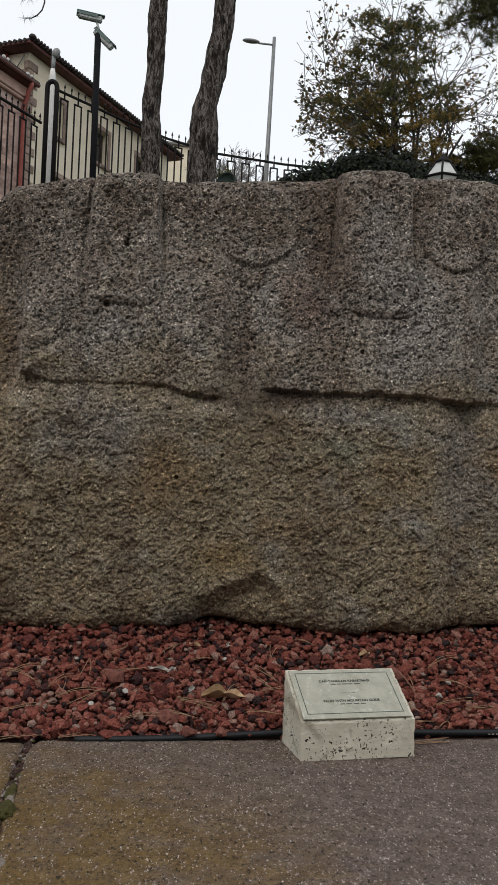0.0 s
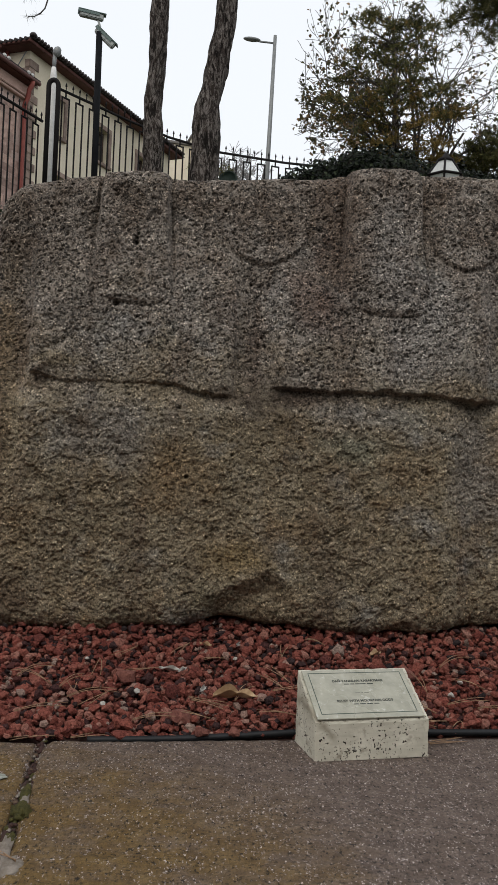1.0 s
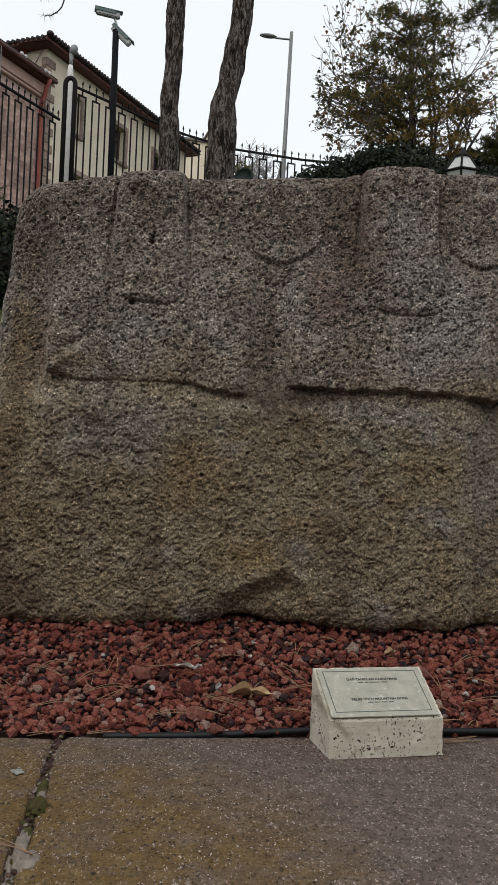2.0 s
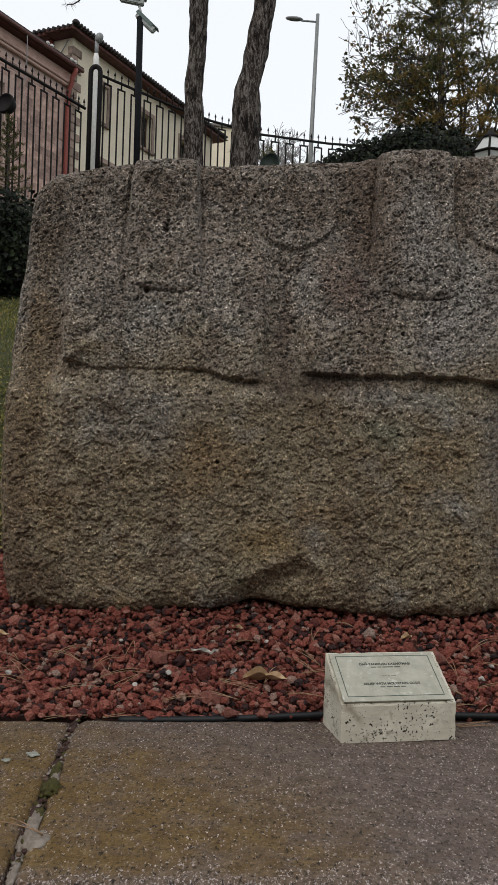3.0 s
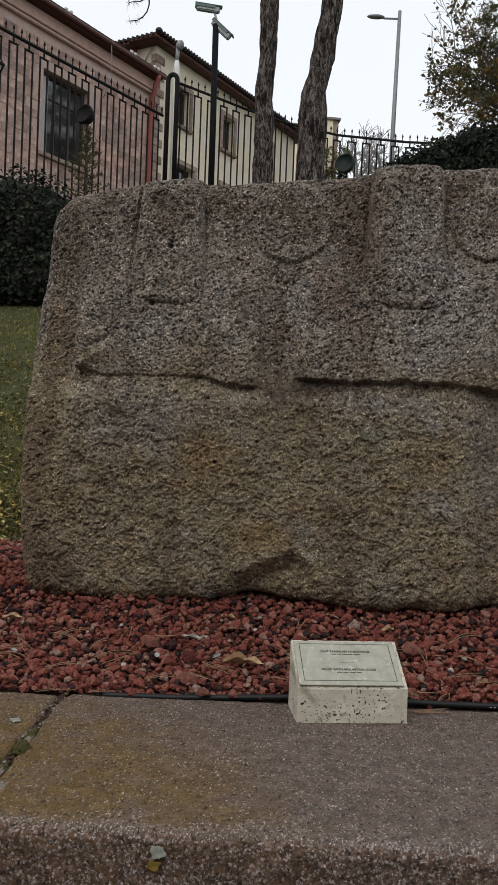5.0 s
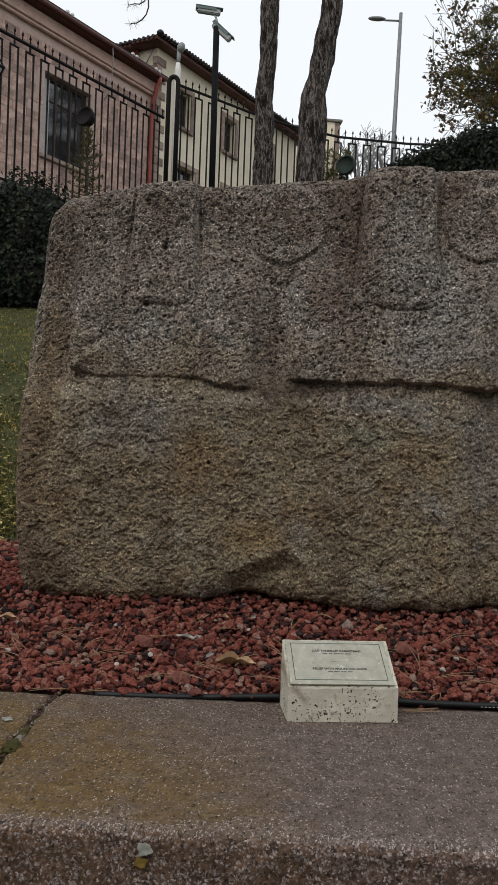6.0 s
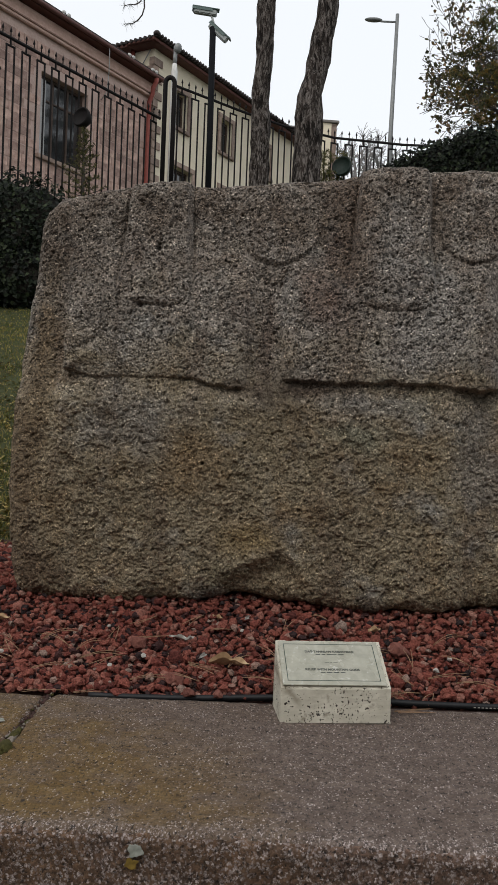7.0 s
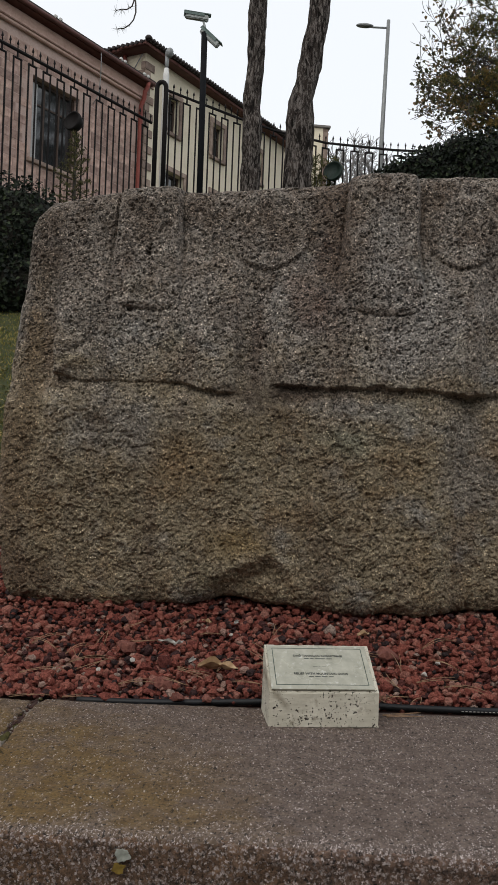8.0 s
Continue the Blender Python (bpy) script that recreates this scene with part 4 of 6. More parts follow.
nr = rng(21)
NEEDLES = [(-0.50, 2.44, 150), (-0.47, 2.42, 38), (-0.60, 2.48, 35), (-0.38, 2.60, -80), (-0.44, 2.36, 12), (-0.33, 2.40, -110), (-0.56, 2.26, 12), (-0.10, 2.36, -35), (0.02, 2.36, 60), (0.62, 2.37, 10), (0.70, 2.35, -20), (0.58, 2.44, 95), (0.76, 2.47, 160), (-0.25, 2.22, 20), (-0.72, 2.46, -60), (-0.78, 2.36, 5), (-0.75, 2.33, -8), (0.13, 2.43, 5), (0.66, 2.60, 30), (-0.05, 2.24, 170)]
for x, y, turn in NEEDLES:
    pine_needle(x, y, float(gravel_height(x, y)) + 0.024, nr.uniform(0.09, 0.14), turn, nr.uniform(-0.25, 0.25), nr.uniform(0.002, 0.014))
for k in range(26):
    x, y = nr.uniform(-0.95, 1.05), nr.uniform(2.26, 2.74)
    pine_needle(x, y, float(gravel_height(x, y)) + 0.022, nr.uniform(0.05, 0.13), nr.uniform(0, 360), nr.uniform(-0.22, 0.22), nr.uniform(0.0, 0.006))
for x, y, turn in ((-0.44, 2.175, 190), (-0.40, 2.165, 20), (0.51, 2.19, 8), (0.52, 2.18, 14), (-0.40, 1.50, 140)):
    pine_needle(x, y, 0.004, 0.11, turn, 0.12, 0.002)


def curled_leaf(x, y, z, length, width, turn, tip, curl, material=LEAF_DRY):
    nu, nv = 15, 7
    v, f = [], []
    for layer in (0, 1):
        for i in range(nu):
            t = i / (nu - 1)
            w = width * (math.sin(math.pi * min(t * 0.96 + 0.03, 1)) ** 0.8)
            for j in range(nv):
                s = j / (nv - 1) - 0.5
                zz = curl * (abs(s) * 2) ** 2 * w + 0.35 * length * curl * (t - 0.5) ** 2 + 0.004 * math.sin(9 * t + 5 * s)
                v.append((length * (t - 0.5), w * s * (1 - 0.25 * curl), zz - 0.0006 * layer))
    n = nu * nv
    for i in range(nu - 1):
        for j in range(nv - 1):
            a = i * nv + j
            f.append((a, a + nv, a + nv + 1, a + 1))
            f.append((a + n, a + n + 1, a + n + nv + 1, a + n + nv))
    ob = new("dry_leaf", mesh_of("dry_leaf", v, f, material, True))
    ob.matrix_world = pose(x, y, z, tip, 0, turn)
    return tagged(ob, "curled dry brown leaf lying on red gravel", "leaf", "fallen leaves on gravel")


curled_leaf(-0.002, 2.385, 0.055, 0.085, 0.036, 18, 25, 0.9)
curled_leaf(0.045, 2.375, 0.060, 0.080, 0.030, -12, 12, 0.5)
curled_leaf(-0.07, 2.43, 0.062, 0.050, 0.016, 70, 40, 0.6, CHIP)
curled_leaf(-0.165, 2.545, 0.088, 0.070, 0.014, -15, 35, 0.7, CHIP)
curled_leaf(-0.13, 2.535, 0.090, 0.050, 0.011, 60, 20, 0.5, CHIP)
curled_leaf(0.04, 2.70, 0.135, 0.060, 0.013, 78, 60, 0.4, CHIP)
curled_leaf(-0.06, 2.70, 0.130, 0.050, 0.013, -40, 20, 0.6, LEAF_DRY)
curled_leaf(0.47, 2.66, 0.125, 0.055, 0.022, 40, 20, 0.5)
curled_leaf(-0.80, 2.62, 0.10, 0.065, 0.025, 20, 15, 0.5)


def irrigation_pipe():
    pts = []
    for k in range(90):
        x = -0.36 + 2.0 * k / 89
        pts.append((x, back_edge(x) + 0.012 + 0.003 * math.sin(x * 7) + 0.012 * math.exp(-((x - 0.33) / 0.2) ** 2), -0.005 + 0.0135 * (1 / (1 + math.exp(-(x - 0.02) * 12)))))
    ob = new("irrigation_pipe", tube_mesh("irrigation_pipe", pts, 0.0095, RUBBER, 14))
    bm = bmesh.new()
    for k in range(38):
        a = Vector(pts[49 + k])
        add_box(bm, (a.x - 0.0030, a.y - 0.0100, a.z - 0.0018), (a.x + 0.0030, a.y - 0.0090, a.z + 0.0004))
        b = a.lerp(Vector(pts[50 + k]), 0.5)
        add_box(bm, (b.x - 0.0030, b.y - 0.0100, b.z - 0.0018), (b.x + 0.0030, b.y - 0.0090, b.z + 0.0004))
    part("printed_dashes", bm_mesh("printed_dashes", bm, CHIP), ob, "pale dashes printed along the pipe")
    return tagged(ob, "black plastic irrigation pipe along the slab's back edge", "pipe")


irrigation_pipe()


# ---- label stone with its plate ----
def label_stone():
    thing = empty("label_stone", pose(0.199, 2.036, 0.001, 0, 0, 11.0), "pitted cream travertine wedge holding an information plate", "sign")
    W, D, HF, HR = 0.300, 0.158, 0.092, 0.182
    bm = bmesh.new()
    vs = [bm.verts.new(p) for p in ((0, 0, 0), (W, 0, 0), (W, D, 0), (0, D, 0), (0, 0.004, HF), (W, 0.004, HF), (W, D, HR), (0, D, HR))]
    for q in ((3, 2, 1, 0), (0, 1, 5, 4), (1, 2, 6, 5), (2, 3, 7, 6), (3, 0, 4, 7), (4, 5, 6, 7)):
        bm.faces.new([vs[i] for i in q])
    bmesh.ops.subdivide_edges(bm, edges=bm.edges[:], cuts=22, use_grid_fill=True)
    bmesh.ops.recalc_face_normals(bm, faces=bm.faces[:])
    for v in bm.verts:
        p = v.co.copy()
        on = (p.x < 1e-4) + (p.x > W - 1e-4) + (p.y < 0.0045) + (p.y > D - 1e-4) + (p.z < 1e-4) + (p.z > HF + (HR - HF) * (p.y - 0.004) / (D - 0.004) - 1e-4)
        if on >= 2 and p.z > 0.001:
            chip = 0.0012 + 0.004 * max(0, noise.noise(p * 55)) + 0.002 * max(0, noise.noise(p * 160))
            v.co += (Vector((W / 2, D / 2, HF / 2)) - p).normalized() * chip
        v.co += Vector((0.0004, 0.0006, 0.0004)) * noise.noise(p * 120)
    part("wedge", bm_mesh("wedge", bm, TRAVERTINE), thing)
    slope = math.degrees(math.atan2(HR - HF, D - 0.004))
    length = math.hypot(HR - HF, D - 0.004)
    plane = pose(0, 0.004, HF, slope, 0, 0)
    bm = bmesh.new()
    add_box(bm, (0.006, 0.004, 0.0030), (W - 0.012, length - 0.010, 0.0070), 0.0008)
    plate = part("plate", bm_mesh("plate", bm, PLATE), thing, "weathered pale printed metal plate", plane)
    x0, x1, y0, y1, h = 0.020, W - 0.026, 0.019, length - 0.021, 0.00725
    bm = bmesh.new()
    t = 0.0019
    for lo, hi in (((x0, y0), (x1, y0 + t)), ((x0, y1 - t), (x1, y1)), ((x0, y0 + t), (x0 + t, y1 - t)), ((x1 - t, y0 + t), (x1, y1 - t))):
        add_box(bm, (*lo, h - 0.0003), (*hi, h))
    part("border", bm_mesh("border", bm, BORDER), plate, "thin dark printed border line")
    mid = (x0 + x1) / 2

    def words(text, size, y):
        cu = bpy.data.curves.new("lettering", "FONT")
        cu.body, cu.size, cu.align_x, cu.extrude, cu.offset = text, size, "CENTER", 0.00012, 0.00034
        tmp = bpy.data.objects.new("lettering", cu)
        scene.collection.objects.link(tmp)
        me = bpy.data.meshes.new_from_object(tmp.evaluated_get(bpy.context.evaluated_depsgraph_get()))
        bpy.data.objects.remove(tmp)
        me.materials.clear()
        me.materials.append(INK)
        part("lettering", me, plate, "dark printed capitals", pose(mid, y, h))

    def bars(widths, y, tall):
        bm = bmesh.new()
        x = mid - (sum(widths) + 0.004 * (len(widths) - 1)) / 2
        for w in widths:
            add_box(bm, (x, y, h - 0.0003), (x + w, y + tall, h))
            x += w + 0.004
        part("small_print", bm_mesh("small_print", bm, INK), plate, "small dark printed line")

    words("DAĞ TANRILARI KABARTMASI", 0.0102, y1 - 0.033)
    bars((0.013, 0.010, 0.028, 0.016), y1 - 0.0415, 0.0026)
    bars((0.012, 0.004, 0.012), (y0 + y1) / 2 - 0.002, 0.0011)
    words("RELIEF WITH MOUNTAIN GODS", 0.0104, y0 + 0.038)
    bars((0.013, 0.015, 0.015, 0.013), y0 + 0.0295, 0.0026)
    return thing


label_stone()


def lichen_patch(name, x, y, z, r, tilt, mat, label, seed):
    bm = bmesh.new()
    pts = []
    for k in range(40):
        a = k / 40 * 2 * math.pi
        rr = r * (1 + 0.5 * noise.noise(Vector((math.cos(a) * 1.7 + seed, math.sin(a) * 1.7, 0))) + 0.25 * noise.noise(Vector((math.cos(a) * 5, math.sin(a) * 5, seed))))
        pts.append(bm.verts.new((rr * math.cos(a), rr * math.sin(a), 0)))
    face = bm.faces.new(pts)
    top = bmesh.ops.extrude_face_region(bm, geom=[face])
    for v in [g for g in top["geom"] if hasattr(g, "co")]:
        v.co = Vector((v.co.x * 0.9, v.co.y * 0.9, 0.0018))
    ob = new(name, bm_mesh(name, bm, mat))
    ob.matrix_world = pose(x, y, z, tilt, 0, 0)
    return tagged(ob, label, "lichen", "lichen on the slabs")


lichen_patch("lichen", -0.028, front_edge(-0.03) - 0.004, -0.030, 0.013, 82, LICHEN, "pale grey lichen patch on rough slab edge", 2)
lichen_patch("lichen", -0.035, front_edge(-0.03) - 0.004, -0.055, 0.011, 86, LICHEN_Y, "yellow lichen patch on rough slab edge", 5)
lichen_patch("lichen", -0.515, 1.90, 0.002, 0.014, 0, LICHEN, "pale grey lichen patch on a paving slab", 8)
lichen_patch("lichen", -0.565, 1.86, 0.002, 0.009, 0, LICHEN, "pale grey lichen patch on a paving slab", 11)


# ---- lawn on the bank ----
def build_grass():
    r = rng(31)
    n = 42000
    y = 3.92 + 5.6 * r.random(n) ** 1.25
    x = -(0.30 + 0.36 * (y - 1.2)) + r.uniform(-1.25, 1.15, n) * (0.5 + 0.09 * y)
    z = slope_height(x, y) - 0.006
    a, h = r.uniform(0, 6.28, n), r.uniform(0.012, 0.034, n) * (0.65 + 0.8 * vnoise(x * 1.3, y * 1.3))
    w = r.uniform(0.0018, 0.0036, n) * (0.6 + y / 9)
    lean = r.uniform(0.1, 1.0, n) * h
    b = r.uniform(0, 6.28, n)
    p = np.stack([x, y, z], -1)
    side = np.stack([np.cos(a) * w, np.sin(a) * w, 0 * w], -1)
    mid = p + np.stack([np.cos(b) * lean * 0.35, np.sin(b) * lean * 0.35, h * 0.6], -1)
    tip = p + np.stack([np.cos(b) * lean, np.sin(b) * lean, h], -1)
    v = np.stack([p - side, p + side, mid + side * 0.7, tip, mid - side * 0.7], 1).reshape(-1, 3)
    f = np.arange(n * 5).reshape(n, 5)
    tagged(new("grass", quads_mesh("grass", v, f, GRASS)), "short green and yellowing lawn grass on a bank", "grass", kind="stuff")
    n = 4600
    y = 3.93 + 2.9 * r.random(n) ** 2.0
    x = -(0.30 + 0.36 * (y - 1.2)) + r.uniform(-0.8, 0.9, n) * (0.5 + 0.07 * y)
    z = slope_height(x, y) + r.uniform(0.012, 0.04, n)
    a, s, t = r.uniform(0, 6.28, n), r.uniform(0.010, 0.026, n), r.uniform(-0.5, 0.5, n)
    ca, sa = np.cos(a), np.sin(a)
    quads = []
    for u, q in ((-1, 0), (0, -0.5), (1, 0), (0, 0.5)):
        quads.append(np.stack([x + s * (u * ca - q * sa), y + s * (u * sa + q * ca), z + s * t * u + s * 0.25 * abs(q)], -1))
    v = np.stack(quads, 1).reshape(-1, 3)
    tagged(new("leaf_litter", quads_mesh("leaf_litter", v, np.arange(n * 4).reshape(n, 4), LITTER)), "yellow fallen leaves scattered on the lawn", "leaves", kind="stuff")


build_grass()


# ---- foliage helpers ----
def leaf_cards(centres, outward, size, seed, droop=0.3):
    """Folded six-sided leaves at the given places."""
    r = rng(seed)
    n = len(centres)
    c = np.asarray(centres)
    o = np.asarray(outward) + r.normal(0, 0.55, (n, 3))
    o /= np.linalg.norm(o, axis=1)[:, None] + 1e-9
    d = r.normal(0, 1, (n, 3)) + np.array([0, 0, -droop * 2])
    d -= o * (d * o).sum(1)[:, None]
    d /= np.linalg.norm(d, axis=1)[:, None] + 1e-9
    s = np.cross(o, d)
    k = (size * r.uniform(0.6, 1.25, n))[:, None]
    p = [c - d * k * 0.5, c - d * k * 0.12 + s * k * 0.42 + o * k * 0.14, c + d * k * 0.22 + s * k * 0.28 + o * k * 0.10, c + d * k * 0.6, c + d * k * 0.22 - s * k * 0.28 + o * k * 0.10, c - d * k * 0.12 - s * k * 0.42 + o * k * 0.14]
    v = np.stack(p, 1).reshape(-1, 3)
    i = np.arange(n)[:, None] * 6
    f = np.concatenate([i + np.array([[0, 1, 2, 3]]), i + np.array([[0, 3, 4, 5]])])
    return v, f


def ivy_mass(name, lumps, count, size, seed, label):
    """Ivy over overlapping rounded lumps: an added near-black filler core and a coat of leaves."""
    r = rng(seed)
    thing = empty(name, pose(*lumps[0][0]), label, "hedge")
    origin = np.array(lumps[0][0])
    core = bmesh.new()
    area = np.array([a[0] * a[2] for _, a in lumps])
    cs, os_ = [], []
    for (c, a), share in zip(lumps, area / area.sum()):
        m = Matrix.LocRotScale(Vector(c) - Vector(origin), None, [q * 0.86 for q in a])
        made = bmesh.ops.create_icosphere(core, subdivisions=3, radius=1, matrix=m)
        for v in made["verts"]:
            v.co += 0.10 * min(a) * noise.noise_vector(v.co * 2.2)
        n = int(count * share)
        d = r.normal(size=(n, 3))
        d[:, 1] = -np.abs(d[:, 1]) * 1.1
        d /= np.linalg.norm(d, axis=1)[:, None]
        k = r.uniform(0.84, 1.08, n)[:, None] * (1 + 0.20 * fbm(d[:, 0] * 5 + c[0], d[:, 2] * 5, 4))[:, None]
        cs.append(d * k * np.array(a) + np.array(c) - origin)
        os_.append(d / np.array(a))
    part("dark_filler", bm_mesh("dark_filler", core, IVY_CORE, True), thing, "near-black filler added behind the leaves")
    out = np.concatenate(os_)
    out /= np.linalg.norm(out, axis=1)[:, None]
    v, f = leaf_cards(np.concatenate(cs), out, size, seed + 1)
    tagged(part("leaves", quads_mesh("leaves", v, f, IVY), thing), kind="stuff")
    return thing


ivy_mass("ivy_hedge", [((-3.25, 9.3, 2.75), (0.75, 0.55, 0.80)), ((-4.2, 9.2, 2.85), (0.9, 0.6, 0.9)), ((-2.45, 9.5, 2.55), (0.65, 0.5, 0.70)), ((-1.6, 9.8, 2.5), (0.7, 0.5, 0.6)), ((-3.1, 8.95, 2.35), (0.5, 0.3, 0.40)), ((-3.8, 8.9, 2.3), (0.6, 0.3, 0.45))], 20000, 0.052, 51, "dark green ivy hedge on the grassy bank")
ivy_mass("ivy_hedge", [((2.2, 15.6, 5.55), (1.0, 0.5, 0.62)), ((3.1, 15.5, 5.55), (1.1, 0.6, 0.80)), ((1.55, 15.7, 5.45), (0.6, 0.4, 0.45)), ((4.3, 15.6, 5.45), (1.2, 0.6, 0.70)), ((5.6, 15.6, 5.4), (1.2, 0.6, 0.7)), ((2.6, 15.5, 5.95), (0.5, 0.4, 0.38))], 15000, 0.07, 57, "dark green ivy mass grown over the fence")


def wandering(start, end, n, sway, seed):
    r = rng(seed)
    a, b = np.array(start, float), np.array(end, float)
    t = np.linspace(0, 1, n)[:, None]
    p = a + (b - a) * t
    off = np.cumsum(r.normal(0, sway, (n, 3)), 0)
    off -= off[-1] * t
    return p + off * np.sin(np.pi * np.clip(t * 0.9 + 0.05, 0, 1))


def needle_tufts(centres, seed, length=0.2, width=0.012, per=34, up=0.35):
    r = rng(seed)
    c = np.repeat(np.asarray(centres), per, 0)
    n = len(c)
    d = r.normal(0, 1, (n, 3)) + np.array([0, 0, up])
    d /= np.linalg.norm(d, axis=1)[:, None]
    s = np.cross(d, r.normal(0, 1, (n, 3)))
    s /= np.linalg.norm(s, axis=1)[:, None] + 1e-9
    k = (length * r.uniform(0.6, 1.2, n))[:, None]
    base = c + d * k * 0.08
    v = np.stack([base - s * width * 0.5, base + s * width * 0.5, c + d * k], 1).reshape(-1, 3)
    return v, np.arange(n * 3).reshape(n, 3)


def trunk_mesh(name, spine, sides=26, seed=0):
    """A bark-covered trunk from (x, y, z, radius) stations, with knots and plates of bark."""
    st = np.array(spine, float)
    n = 110
    t = np.linspace(0, len(st) - 1, n)
    p = np.stack([np.interp(t, np.arange(len(st)), st[:, k]) for k in range(4)], -1)
    for _ in range(3):
        p[1:-1] = (p[:-2] + 2 * p[1:-1] + p[2:]) / 4
    a = np.linspace(0, 2 * math.pi, sides, endpoint=False)
    A, Zi = np.meshgrid(a, np.arange(n))
    ca, sa = np.cos(A), np.sin(A)
    rad = p[:, 3:4] * (1 + 0.16 * fbm(ca * 1.6 + seed, p[:, 2:3] * 2.3 + sa * 1.6, 3) + 0.12 * fbm(A * 3.2 + seed, p[:, 2:3] * 5.5, 2))
    v = np.stack([p[:, 0:1] + rad * ca, p[:, 1:2] + rad * sa, p[:, 2:3] + 0 * ca], -1).reshape(-1, 3)
    i = (np.arange(n - 1)[:, None] * sides + np.arange(sides))
    j = (np.arange(n - 1)[:, None] * sides + (np.arange(sides) + 1) % sides)
    f = np.stack([i.ravel(), j.ravel(), j.ravel() + sides, i.ravel() + sides], -1)
    return quads_mesh(name, v, f, BARK, True)


def tall_pine(name, spine, crown_centre, crown_size, seed, label, tufts=240, branches=12):
    thing = empty(name, pose(0, 0, 0), label, "tree", "pine trees on the bank")
    part("trunk", trunk_mesh("trunk", spine, seed=seed), thing, "dark furrowed pine bark")
    r = rng(seed)
    cc, cs = np.array(crown_centre), np.array(crown_size)
    top = np.array(spine[-1][:3])
    centres = []
    for k in range(branches):
        d = r.normal(size=3)
        d[2] *= 0.6
        d /= np.linalg.norm(d)
        end = cc + d * cs * r.uniform(0.7, 1.0)
        start = top + np.array([0, 0, -r.uniform(0.0, 1.0)])
        pts = wandering(start, end, 9, 0.05, seed * 31 + k)
        part("branch", tube_mesh("branch", pts, np.linspace(0.05, 0.012, 9), BARK, 6), thing)
        for q in range(tufts // branches):
            i = r.integers(3, 9)
            centres.append(pts[i] + r.normal(0, 0.28, 3))
    v, f = needle_tufts(centres, seed + 5, 0.2, 0.014, 26)
    tagged(part("needles", quads_mesh("needles", v, f, NEEDLE), thing), kind="stuff")
    return thing


tall_pine("pine_tree", [(-0.22, 11.1, 2.7, 0.235), (-0.19, 11.1, 3.6, 0.205), (-0.18, 11.1, 4.12, 0.187), (-0.172, 11.1, 4.6, 0.172), (-0.168, 11.1, 4.98, 0.178), (-0.172, 11.1, 5.21, 0.160), (-0.10, 11.1, 5.50, 0.142), (-0.065, 11.1, 5.72, 0.148), (-0.05, 11.1, 5.87, 0.152), (0.005, 11.1, 6.2, 0.142), (0.02, 11.1, 6.45, 0.140), (0.10, 11.1, 7.4, 0.125), (0.15, 11.1, 8.6, 0.09), (0.2, 11.1, 9.4, 0.05)], (0.3, 11.2, 9.8), (2.0, 1.8, 1.0), 3, "leaning pine trunk with dark furrowed bark behind the block")
tall_pine("pine_tree", [(-0.98, 12.6, 3.2, 0.19), (-0.955, 12.6, 4.0, 0.165), (-0.943, 12.6, 4.53, 0.150), (-0.945, 12.6, 5.0, 0.140), (-0.942, 12.6, 5.25, 0.152), (-0.940, 12.6, 5.42, 0.150), (-0.958, 12.6, 5.70, 0.130), (-0.952, 12.6, 5.95, 0.130), (-0.925, 12.6, 6.35, 0.118), (-0.93, 12.6, 6.8, 0.128), (-0.922, 12.6, 7.2, 0.140), (-0.90, 12.6, 8.2, 0.10), (-0.88, 12.6, 9.6, 0.05)], (-0.8, 12.7, 10.2), (1.8, 1.8, 0.9), 7, "slim straight pine trunk with dark furrowed bark", 200, 10)


